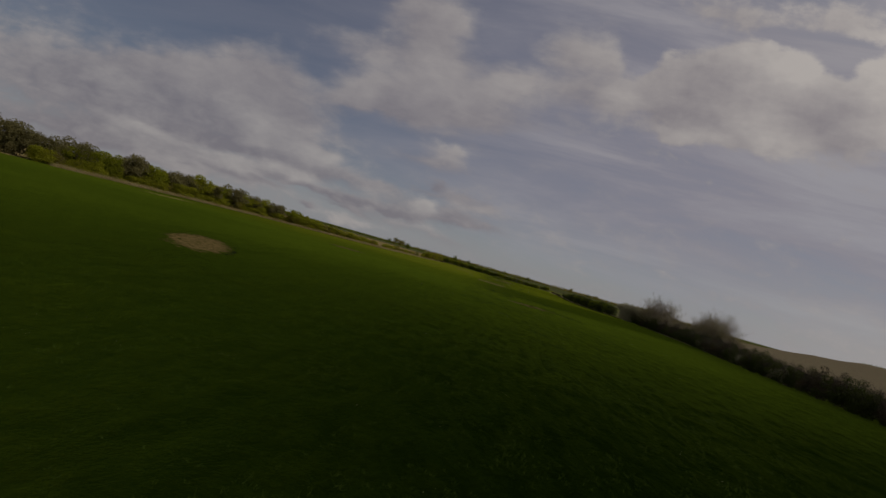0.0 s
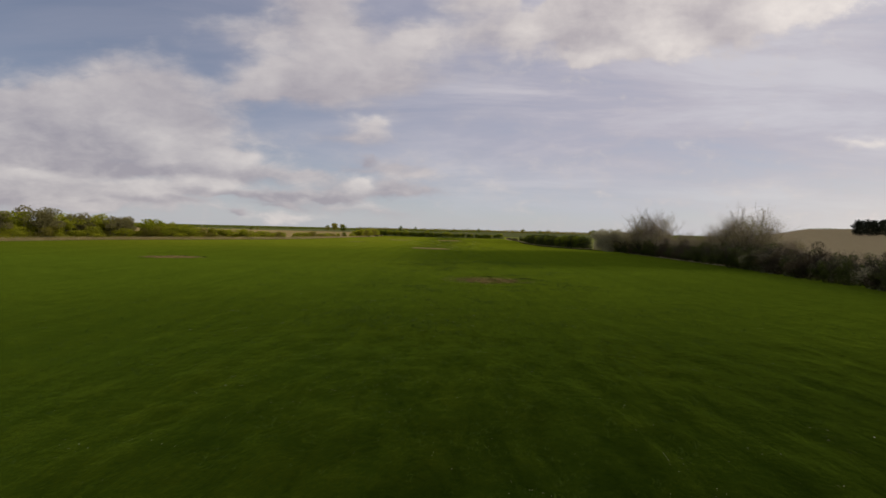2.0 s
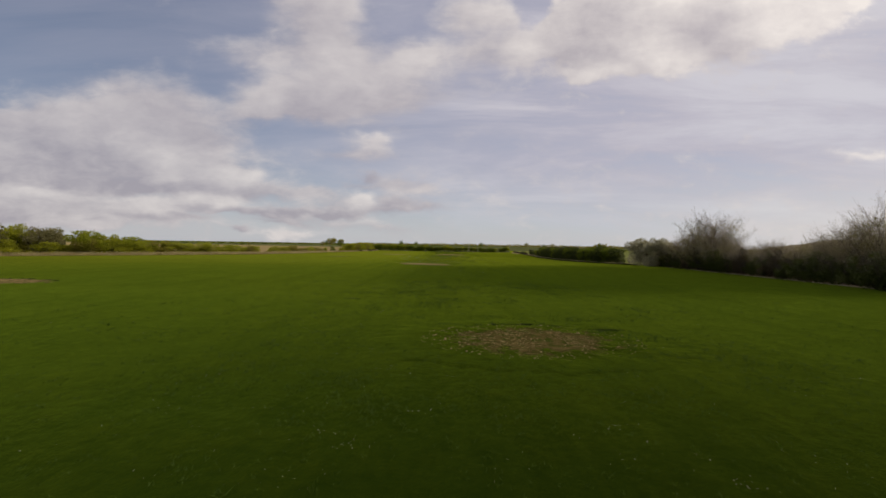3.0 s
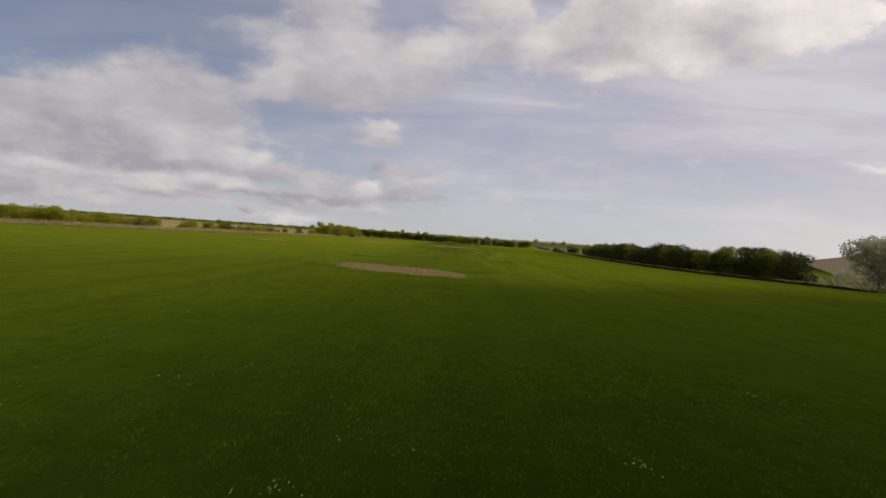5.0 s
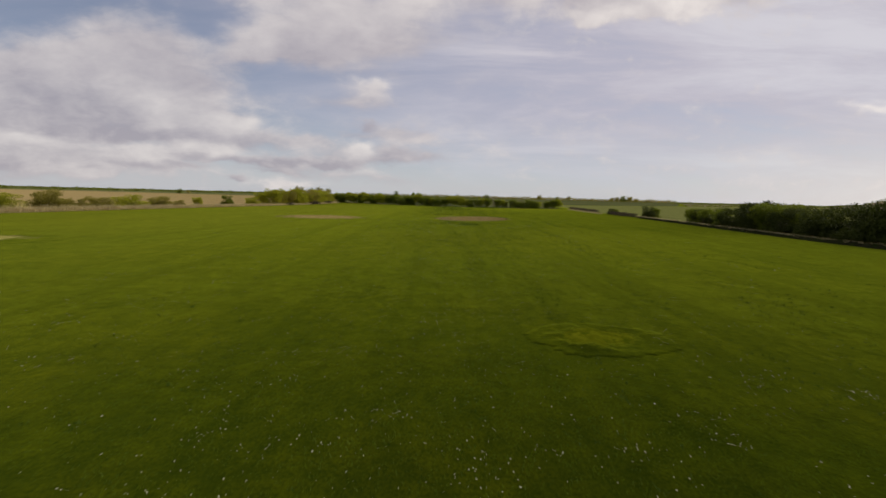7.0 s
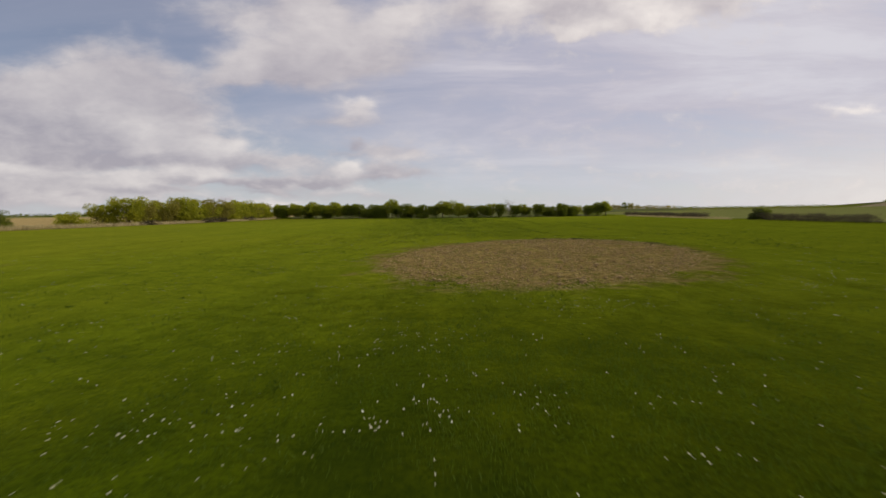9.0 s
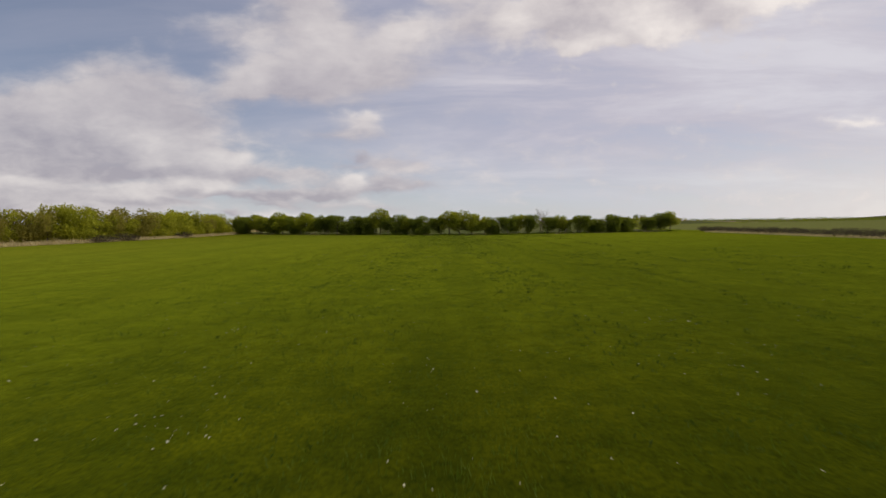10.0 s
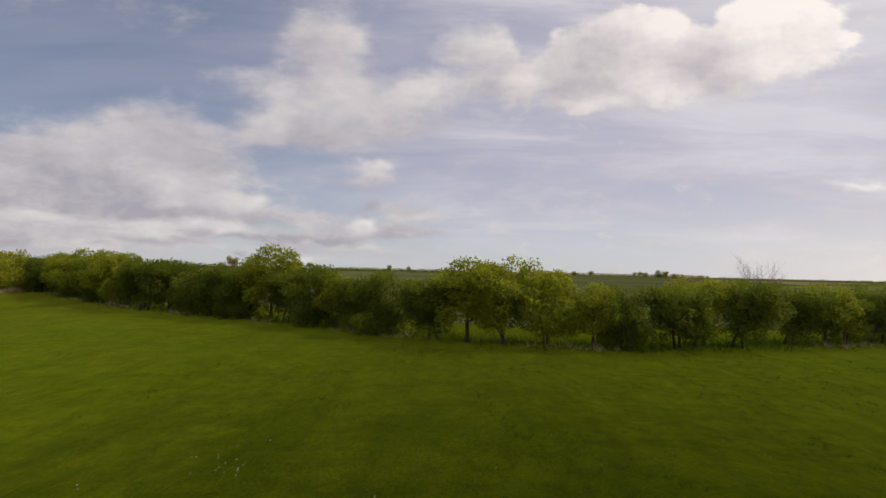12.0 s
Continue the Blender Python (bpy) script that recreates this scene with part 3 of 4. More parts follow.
def plant(kinds, rng, x, y, low, high, spread=1.0):
    """A copy of one of the kinds, turned and scaled, on the ground at x, y."""
    k = kinds[rng.integers(len(kinds))]
    s = rng.uniform(low, high)
    thing = copy_thing(k, pose(x, y, 0, 0, 0, rng.uniform(0, 360)))
    thing.scale = (s * spread * rng.uniform(0.9, 1.1), s * spread * rng.uniform(0.9, 1.1), s)
    return thing


def set_at(thing, x, y, s=1.0, wide=1.0, turn=0.0):
    """Moves the first of a kind to its own place."""
    thing.matrix_basis = pose(x, y, 0, 0, 0, turn) @ Matrix.Diagonal((s * wide, s * wide, s, 1))
    return thing


def along(points, step):
    """Places at even steps on a line of points."""
    points = np.array(points, float)
    lengths = np.linalg.norm(np.diff(points, axis=0), axis=1)
    marks = np.concatenate([[0], np.cumsum(lengths)])
    for d in np.arange(0, marks[-1], step):
        yield np.interp(d, marks, points[:, 0]), np.interp(d, marks, points[:, 1])


def smooth(v):
    v = min(1.0, max(0.0, v))
    return v * v * (3 - 2 * v)


def rise(x, y):
    """Height of the gentle hill behind the hedge."""
    return 15.0 * smooth((x - 50) / 420) * (1 - smooth((x - 560) / 500)) * (1 - smooth((y - x - 110) / 80)) * smooth((y + 250) / 200)


def sheet(name, outline, z, mat, label, category):
    bm = bmesh.new()
    bm.faces.new([bm.verts.new((x, y, z)) for x, y in outline])
    bmesh.ops.triangulate(bm, faces=bm.faces[:])
    for _ in range(5):    # finer where the land rises
        long = [e for e in bm.edges if e.calc_length() > 45 and max(v.co.x for v in e.verts) > 60 and min(v.co.x for v in e.verts) < 1200 and min(v.co.y for v in e.verts) < 900]
        bmesh.ops.subdivide_edges(bm, edges=long, cuts=1)
        bmesh.ops.triangulate(bm, faces=bm.faces[:])
    for v in bm.verts:
        v.co.z += rise(v.co.x, v.co.y)
    me = bpy.data.meshes.new(name)
    bm.to_mesh(me)
    bm.free()
    me.materials.append(mat)
    return tagged(new(name, me), label, category, kind="structure")


# ---- ground and fields ----
LEFT_EDGE = [(-112, 30), (-98, 80), (-90, 112), (-82, 136), (-66, 155), (-54, 170), (-47.5, 185), (-44.5, 200), (-42, 214), (-39.5, 226), (-37.5, 236), (-35, 250), (-34.5, 264), (-36, 284)]
END_EDGE = [(-36, 284), (-28, 277), (-17, 269.5), (-9, 266), (-3, 262.7), (2, 260.7), (7, 260.2), (15, 262.5), (24, 265.5), (32.5, 267.5)]
bm = bmesh.new()
bmesh.ops.create_grid(bm, x_segments=24, y_segments=24, size=4200)
me = bpy.data.meshes.new("ground")
bm.to_mesh(me)
me.materials.append(TURF)
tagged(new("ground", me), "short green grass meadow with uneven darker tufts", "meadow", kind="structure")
sheet("straw_field", [(-37.5, 284), (-36, 264), (-36.5, 250), (-38, 236), (-41, 226), (-43.5, 214), (-46, 200), (-49, 185), (-55.5, 170), (-67.5, 155), (-83.5, 136), (-91.5, 112), (-114, 30), (-3700, -300), (-3700, 470), (-700, 420), (-260, 470), (-60, 420)], 0.03, STRAW_FIELD, "pale straw-coloured stubble field beyond the hedge", "field")
sheet("ploughed_field", [(40, -60), (41, 139), (75, 185), (150, 286), (250, 421), (330, 529), (900, 640), (1000, -200)], 0.03, PLOUGHED, "pale brown ploughed field behind the hedge", "field")
sheet("pasture", [(41, 140), (34.5, 150), (32, 160), (31, 172), (31.2, 184), (32, 196), (32.8, 208), (33.4, 222), (33.6, 240), (35, 256), (37, 268), (44, 330), (150, 420), (326, 531), (247, 423), (147, 288), (72, 187)], 0.03, PASTURE, "bright green pasture beyond the low hedge", "field")
sheet("far_stubble_field", [(154, 424), (329, 534), (900, 645), (900, 800), (300, 700)], 0.03, PLOUGHED, "distant pale brown field", "field")
sheet("farmland", [(-37.5, 288), (2, 266), (33, 270), (42, 332), (148, 424), (298, 704), (1100, 504), (3800, 700), (3800, 4000), (-3800, 4000), (-3800, 480), (-700, 424), (-260, 474), (-60, 424)], 0.02, FARMLAND, "distant green and brown farmland", "field")


def rough_turf(x0, x1, y0, y1, step):
    """Tussocky ground, raised a hand's width in lumps that run with the wind."""
    nx, ny = int((x1 - x0) / step) + 1, int((y1 - y0) / step) + 1
    verts = []
    for j in range(ny):
        for i in range(nx):
            x, y = x0 + i * step, y0 + j * step
            lump = 0.5 * noise.noise((x * 1.0, y * 0.3, 3.0)) + 0.6 * noise.noise((x * 2.0 + y * 0.2, y * 0.75, 7.0)) + 0.35 * noise.noise((x * 3.4, y * 2.2, 1.0))
            fade = min(1.0, (x - x0) / 9, (x1 - x) / 6, (y - y0) / 4, (y1 - y) / 16)
            verts.append((x, y, -0.03 + max(0.0, fade) * (0.070 + 0.110 * lump)))
    faces = [(j * nx + i, j * nx + i + 1, (j + 1) * nx + i + 1, (j + 1) * nx + i) for j in range(ny - 1) for i in range(nx - 1)]
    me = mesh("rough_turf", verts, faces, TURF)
    for f in me.polygons:
        f.use_smooth = True
    tagged(new("rough_turf", me), "rough tussocky dark green turf", "turf", kind="structure")


rough_turf(-14, 34, -2, 62, 0.3)


# ---- bare patches in the meadow ----
def bare_patch(name, seed, x, y, rx, ry, mat, label, clods, turn=0.0, hump=0.10):
    """An uneven, slightly raised spread of bare earth with a ragged edge, and loose clods on it."""
    rng = np.random.default_rng(seed)
    rings, spokes = 14, 180
    verts, faces = [(0, 0, hump)], []
    c, s = math.cos(radians(turn)), math.sin(radians(turn))
    edge = [1 + 0.16 * noise.noise((1.6 * math.cos(a) + seed, 1.6 * math.sin(a), 0)) + 0.12 * noise.noise((9 * math.cos(a), 9 * math.sin(a) + seed, 3)) for a in np.linspace(0, 2 * math.pi, spokes, endpoint=False)]
    for i in range(1, rings + 1):
        for k in range(spokes):
            a, r = 2 * math.pi * k / spokes, i / rings * edge[k]
            px, py = rx * r * math.cos(a), ry * r * math.sin(a)
            z = 0.015 + (hump + 0.09 * noise.noise((px * 0.9, py * 0.9, seed)) + 0.05 * noise.noise((px * 3, py * 3, seed))) * max(0.0, 1 - (i / rings / 0.85) ** 2)
            if i == rings:
                z = -0.02
            verts.append((px, py, max(z, 0.006) if i < rings else z))
    for k in range(spokes):
        faces.append((0, 1 + k, 1 + (k + 1) % spokes, 1 + (k + 1) % spokes))
    quads = [(1 + (i - 1) * spokes + k, 1 + i * spokes + k, 1 + i * spokes + (k + 1) % spokes, 1 + (i - 1) * spokes + (k + 1) % spokes) for i in range(1, rings) for k in range(spokes)]
    me = bpy.data.meshes.new(name)
    me.from_pydata(verts, [], [f[:3] for f in faces] + quads)
    me.materials.append(mat)
    for f in me.polygons:
        f.use_smooth = True
    ob = tagged(new(name, me), label, "bare patch", "bare patches in the meadow", kind="structure")
    ob.location, ob.rotation_euler.z = (x, y, 0), radians(turn)
    # loose clods
    if clods:
        a, r = rng.uniform(0, 2 * math.pi, clods), np.sqrt(rng.uniform(0, 1, clods)) * BARE
        px, py = rx * r * np.cos(a), ry * r * np.sin(a)
        size = rng.gamma(1.6, 0.008, clods) + 0.005
        corner = np.array([(1, 0, 0), (0, 1, 0), (-1, 0, 0), (0, -1, 0), (0, 0, 0.45), (0, 0, -0.5)])
        v = corner[None] * size[:, None, None] * rng.uniform(0.6, 1.3, (clods, 6, 3))
        base = np.stack([px * c - py * s + x, px * s + py * c + y, 0.03 + hump * (1 - r ** 3)], 1)
        v = v + base[:, None]
        f = np.array([(0, 1, 4), (1, 2, 4), (2, 3, 4), (3, 0, 4), (1, 0, 5), (2, 1, 5), (3, 2, 5), (0, 3, 5)])
        tagged(new("clods", mesh("clods", v.reshape(-1, 3), (f[None] + 6 * np.arange(clods)[:, None, None]).reshape(-1, 3), CLOD)), "loose dry clods and stones on the bare earth", "clods", kind="stuff")
    return ob


# The sheets of earth reach under the turf that has crept over their outer third.
BARE = 0.64
PATCHES = [
    ("bare_patch", 1, -24.2, 31.8, 9.4, 3.7, BARE_DULL, "bare brown earth patch in the grass", 0, -56, 0.03),
    ("bare_patch", 2, -33, 88.6, 6.0, 3.8, BARE_DULL, "bare brown earth patch in the grass", 0, 0, 0.03),
    ("bare_patch", 3, 5.2, 71.0, 6.4, 4.4, BARE_THIN, "thin brown patch half grown over with grass", 900, 0, 0.02),
    ("bare_patch", 4, -1.95, 128.65, 6.6, 3.35, BARE_TAN, "raised pale tan patch of dry earth and stones", 4500, -22, 0.10),
    ("bare_patch", 5, -25.5, 165.0, 6.0, 3.6, BARE_DRY, "pale dry patch in the grass", 0, 40, 0.04),
    ("bare_patch", 6, -15.3, 195.0, 8.2, 6.4, BARE_SANDY, "sandy bare patch in the grass", 0, 0, 0.05),
    ("bare_patch", 7, 3.0, 199.5, 6.2, 9.5, BARE_BROWN, "broad brown patch of bare soil and dry straw", 11000, -28, 0.02),
    ("dry_turf", 9, 2.9, 152.1, 1.6, 1.1, YELLOW_TURF, "small yellowed patch of thin turf", 0, 0, 0.02),
    ("dry_turf", 10, -6.8, 141.6, 1.8, 1.0, YELLOW_TURF, "small yellowed patch of thin turf", 0, 20, 0.02),
    ("bare_patch", 8, -77, 90, 13.0, 3.8, BARE_DRY, "pale dry patch in the grass", 0, 80, 0.03),
]
for row in PATCHES:
    bare_patch(*row)


def inside_patch(x, y, grow=1.0):
    hit = np.zeros(len(x), bool)
    for row in PATCHES:
        c, s = math.cos(radians(row[9])), math.sin(radians(row[9]))
        dx, dy = x - row[2], y - row[3]
        hit |= ((dx * c + dy * s) / row[4]) ** 2 + ((dy * c - dx * s) / row[5]) ** 2 < grow * BARE ** 2
    return hit


# ---- grass, straw and daisies ----
def blades(name, rng, x, y, z, tall, wide, mat, label, category, per=4, lean=0.5):
    n = len(x) * per
    x, y, tall = np.repeat(x, per) + rng.normal(0, 0.035, n), np.repeat(y, per) + rng.normal(0, 0.035, n), np.repeat(tall, per) * rng.uniform(0.5, 1.2, n)
    turn = rng.uniform(0, 2 * math.pi, n)
    w = wide * rng.uniform(0.6, 1.4, n)
    bend = rng.normal(0, lean, (n, 2)) * tall[:, None]
    a = np.stack([x - np.cos(turn) * w, y - np.sin(turn) * w, np.full(n, z - 0.01)], 1)
    b = np.stack([x + np.cos(turn) * w, y + np.sin(turn) * w, np.full(n, z - 0.01)], 1)
    t = np.stack([x + bend[:, 0], y + bend[:, 1], z + tall], 1)
    verts = np.stack([a, b, t], 1).reshape(-1, 3)
    return tagged(new(name, mesh(name, verts, np.arange(n * 3).reshape(-1, 3), mat)), label, category, kind="stuff")


def value_noise(rng, x, y, cell):
    grid = rng.uniform(0, 1, (64, 256))
    u, v = (x + 100) / cell, (y + 50) / cell
    i, j = u.astype(int), v.astype(int)
    fu, fv = u - i, v - j
    fu, fv = fu * fu * (3 - 2 * fu), fv * fv * (3 - 2 * fv)
    pick = lambda a, b: grid[a % 64, b % 256]
    return (pick(i, j) * (1 - fu) + pick(i + 1, j) * fu) * (1 - fv) + (pick(i, j + 1) * (1 - fu) + pick(i + 1, j + 1) * fu) * fv


rng = np.random.default_rng(11)
n = 150000
y = rng.uniform(85, 262, n)
x = rng.normal(0, 4.0, n)
keep = ~inside_patch(x, y, 0.50) | (rng.uniform(0, 1, n) < 0.25)
x, y = x[keep], y[keep]
clump = value_noise(rng, x, y, 0.55) * 0.6 + value_noise(rng, x, y, 2.3) * 0.4
blades("grass", rng, x, y, 0.0, 0.02 + 0.055 * clump ** 2, 0.0038, BLADE, "short green grass blades in uneven tufts", "grass")
n = 7000    # longer grass in front of the broad patch
y, x = rng.uniform(186.5, 194.5, n), rng.normal(1.6, 1.5, n)
clump = value_noise(rng, x, y, 0.35) * 0.5 + value_noise(rng, x, y, 1.7) * 0.5
keep = ~inside_patch(x, y, 0.8) & (clump > 0.40)
blades("lush_grass", rng, x[keep], y[keep], 0.0, 0.02 + 0.06 * clump[keep] ** 2, 0.0032, BLADE, "longer grass in dense tufts", "grass", 6, 0.4)

n = 26000    # darker tufts, thicker in lanes along the meadow
y, x = rng.uniform(84, 262, n), rng.normal(5.5, 6.0, n)
lane = value_noise(rng, x, y * 0.08, 0.8) * 0.6 + value_noise(rng, x, y, 1.1) * 0.4
keep = (lane > 0.56) & ~inside_patch(x, y, 1.0)
x, y, lane = x[keep], y[keep], lane[keep]
blades("dark_tufts", rng, x, y, 0.0, 0.03 + 0.10 * (lane - 0.5), 0.008, BLADE_LUSH, "darker green tufts scattered in the meadow", "grass", 7, 0.6)

n = 60000
y, x = rng.uniform(4, 95, n), rng.normal(4, 8, n)
clump = value_noise(rng, x, y, 0.9) * 0.6 + value_noise(rng, x, y, 4.0) * 0.4
keep = (rng.uniform(0, 1, n) < clump ** 2 * 1.3) & ~inside_patch(x, y, 0.6)
x, y, clump = x[keep], y[keep], clump[keep]
blades("rough_grass", rng, x, y, 0.04, 0.025 + 0.12 * clump ** 2, 0.006, BLADE_LUSH, "longer dark green grass in rough tufts", "grass", 6, 0.7)

# dark blades for the shaded edge at the patches' far rims, and a tuft on the tan one
rim_x, rim_y = [], []
for row, share in ((PATCHES[0], 0.5), (PATCHES[1], 0.9), (PATCHES[2], 0.35), (PATCHES[6], 1.0)):
    m = int(170 * row[4])
    a = rng.uniform(0.5 - share * 0.42, 0.5 + share * 0.42, m) * math.pi
    a += 0.12 * np.sin(a * 17 + row[1])
    keep = value_noise(rng, a * 6, a * 3, 1.0) > 0.42
    a, r = a[keep], 0.66 + rng.normal(0, 0.02, keep.sum())
    px, py, c, s = row[4] * r * np.cos(a), row[5] * r * np.sin(a), math.cos(radians(row[9])), math.sin(radians(row[9]))
    rim_x.append(row[2] + px * c - py * s)
    rim_y.append(row[3] + px * s + py * c)
rim_x.append(rng.normal(8.7, 0.35, 220))
rim_y.append(rng.normal(73.0, 0.08, 220))
rim_x, rim_y = np.concatenate(rim_x), np.concatenate(rim_y)
blades("rim_grass", rng, rim_x, rim_y, 0.0, np.full(len(rim_x), 0.07), 0.007, BLADE_DARK, "dark blades along the rims of the bare patches, standing for the edge's shade", "grass", 4, 0.5)

blades("grass_tuft", rng, rng.normal(-2.6, 0.15, 110), rng.normal(130.5, 0.10, 110), 0.06, np.full(110, 0.11), 0.007, BLADE, "dark tuft of grass on the tan patch", "grass", 5, 0.6)

straw_x, straw_y = [], []
for row, reach in ((PATCHES[2], 0.42), (PATCHES[3], 0.70), (PATCHES[6], 0.68)):
    m = int(row[4] * row[5] * 200 * reach ** 2)
    a, r = rng.uniform(0, 2 * math.pi, m), np.sqrt(rng.uniform(0, 1, m)) * reach
    px, py, c, s = row[4] * r * np.cos(a), row[5] * r * np.sin(a), math.cos(radians(row[9])), math.sin(radians(row[9]))
    straw_x.append(row[2] + px * c - py * s)
    straw_y.append(row[3] + px * s + py * c)
straw_x, straw_y = np.concatenate(straw_x), np.concatenate(straw_y)
blades("dry_straw", rng, straw_x, straw_y, 0.03, np.full(len(straw_x), 0.022), 0.006, STRAW, "dry straw and dead grass on the bare patches", "straw", 3, 1.6)

edge = np.array(list(along(LEFT_EDGE, 0.035)))
edge = np.repeat(edge[edge[:, 1] > 80], 4, axis=0)
blades("dry_grass_strip", rng, edge[:, 0] + np.interp(edge[:, 1], [150, 205], [1.6, 0.7]) + rng.normal(0, 0.45, len(edge)), edge[:, 1] + rng.normal(0, 0.3, len(edge)), 0.0, rng.uniform(0.35, 1.0, len(edge)) * np.interp(edge[:, 1], [100, 190, 228, 260], [1.0, 0.85, 0.55, 0.38]), 0.022, DRY_GRASS, "strip of tall pale dry grass along the meadow's edge", "dry grass", 4, 0.4)
edge = np.array(list(along(END_EDGE, 0.012)))
blades("hedge_foot_grass", rng, edge[:, 0] + rng.normal(0.1, 0.5, len(edge)), edge[:, 1] + rng.normal(0.9, 0.5, len(edge)), 0.0, rng.uniform(0.08, 0.40, len(edge)), 0.008, BLADE, "rough longer grass under the hedge trees", "grass", 3, 0.4)
foot = np.array(list(along(END_EDGE, 0.05)))
foot = foot[value_noise(rng, foot[:, 0], foot[:, 1], 2.4) > 0.5]
blades("hedge_foot_straw", rng, foot[:, 0] + rng.normal(0, 0.2, len(foot)), foot[:, 1] + rng.normal(0.2, 0.25, len(foot)), 0.0, rng.uniform(0.08, 0.30, len(foot)), 0.012, DRY_GRASS, "pale dry grass at the foot of the hedge trees", "dry grass", 4, 0.5)
verge = np.array(list(along([(32.0, 233), (32.4, 243), (33.6, 262)], 0.03)))
blades("verge_straw", rng, verge[:, 0] + rng.normal(-0.6, 0.25, len(verge)), verge[:, 1] + rng.normal(0, 0.2, len(verge)), 0.0, rng.uniform(0.10, 0.35, len(verge)), 0.016, DRY_GRASS, "pale dry grass beside the low clipped hedge", "dry grass", 4, 0.5)

rng = np.random.default_rng(17)
m = 28000    # clusters, thicker along the middle of the meadow
cy, cx = rng.uniform(8, 262, m), rng.normal(0, 8, m)
keep = rng.uniform(0, 1, m) < np.interp(cy, [20, 50, 62, 90, 112, 126, 140, 160, 182, 194, 206, 216], [0.05, 0.22, 0.22, 0.06, 0.10, 0.25, 0.95, 0.95, 1.0, 1.0, 0.5, 0.07])
cx, cy = cx[keep], cy[keep]
count = rng.geometric(0.30, len(cx)) + (rng.uniform(0, 1, len(cx)) < 0.06) * 14
wide = rng.uniform(0.10, 0.42, len(cx))
x = np.repeat(cx, count) + rng.normal(0, 1, count.sum()) * np.repeat(wide, count)
y = np.repeat(cy, count) + rng.normal(0, 1, count.sum()) * np.repeat(wide, count) * 0.7
keep = ~inside_patch(x, y, 1.0)
x, y = x[keep], y[keep]
n = len(x)
size = rng.uniform(0.005, 0.0085, n)
turn = np.linspace(0, 2 * math.pi, 8, endpoint=False)
ring = np.stack([np.cos(turn), np.sin(turn), np.tile([0.05, 0.35], 4)], 1) * np.tile([1.0, 0.62], 4)[:, None]
v = ring[None] * size[:, None, None] + np.stack([x, y, rng.uniform(0.045, 0.085, n)], 1)[:, None]
tilt = rng.normal(0, 0.25, (n, 2))
v[:, :, 2] += ((v[:, :, :2] - np.stack([x, y], 1)[:, None]) * tilt[:, None]).sum(2)
tagged(new("daisies", mesh("daisies", v.reshape(-1, 3), np.arange(n * 8).reshape(-1, 8), PETAL)), "small white daisies scattered in clusters over the grass", "daisies", kind="stuff")


# ---- trees of the end hedge ----
rng = np.random.default_rng(21)
HEDGE_GROUP = "trees of the hedge across the meadow's end"
kinds = [leafy_tree("hedge_tree", 100 + i, 3.0, 2.9, [0.60, 0.40, 0.70, 0.30, 0.55][i], 12000, 0.090, [LEAF_FRESH, LEAF_DARK, LEAF_FRESH, LEAF_DARK, LEAF_FRESH][i],
                    "young hedge tree with fresh yellow-green leaves" if i % 2 == 0 else "dark green leafy young hedge tree",
                    HEDGE_GROUP, stems=[1, 2, 1, 3, 2][i], squat=i == 3) for i in range(5)]
places = list(along(END_EDGE, 1.45))
for i, (x, y) in enumerate(places):
    x, y = x + rng.normal(0, 0.25), y + 0.7 + rng.normal(0, 0.35)
    if 11.5 < x < 13.4 or 4.3 < x < 4.9:
        continue
    s = np.interp(x, [-30, -5, 8, 25], [1.10, 1.02, 0.92, 0.88]) * rng.uniform(0.76, 1.06) + 0.06 * math.sin(i * 0.9)
    if i < 5:
        set_at(kinds[i], x, y, s, 1.0, rng.uniform(0, 360))
    else:
        plant(kinds if x < 6 or i % 4 == 0 else [kinds[1], kinds[3]], rng, x, y, s * 0.95, s * 1.05)
bare = bare_shrub("bare_tree", 140, 3.6, 2.2, 6, "leafless grey young tree between green hedge trees", HEDGE_GROUP, category="tree", fine=1.3)
set_at(bare, 12.5, 263.6, 0.96, 0.85)

# ---- left edge of the meadow ----
LEFT_GROUP = "trees and bushes along the straw field"
tall = [leafy_tree("field_tree", 200 + i, 6.0, 6.4, 0.0, 7500, 0.27, [LEAF_SPRING, LEAF_BUD, LEAF_FRESH][i],
                   ["broad leafy tree in fresh spring green", "broad grey-brown budding tree", "broad leafy tree in fresh spring green"][i], LEFT_GROUP, stems=2) for i in range(3)]
used = set()
for x, y in along([(-125, 40), (-101, 85), (-93, 115), (-84, 138), (-69, 156)], 3.2):
    k = rng.integers(3)
    if k not in used:
        used.add(k)
        set_at(tall[k], x + rng.normal(-1, 0.6), y, rng.uniform(0.95, 1.2), 1.0, rng.uniform(0, 360))
    else:
        plant([tall[k]], rng, x + rng.normal(-1, 0.8), y, *np.array([0.85, 1.25]) * np.interp(y, [50, 75, 135, 162], [1.3, 1.08, 1.0, 0.68]))
bushes = [leafy_tree("field_bush", 220 + i, 2.6, 3.6, 0.0, 6500, 0.125, [LEAF_SPRING, LEAF_OLIVE, LEAF_SPRING][i],
                     ["rounded bright green bush at the field edge", "rounded olive-brown bush at the field edge", "rounded bright green bush at the field edge"][i], LEFT_GROUP, "bush", 3, True) for i in range(3)]
for x, y in along([(-99, 80), (-91, 112), (-83, 136), (-68, 155)], 3.1):
    plant(bushes, rng, x + rng.normal(-0.8, 0.5), y, 0.85, 1.5, 1.2)
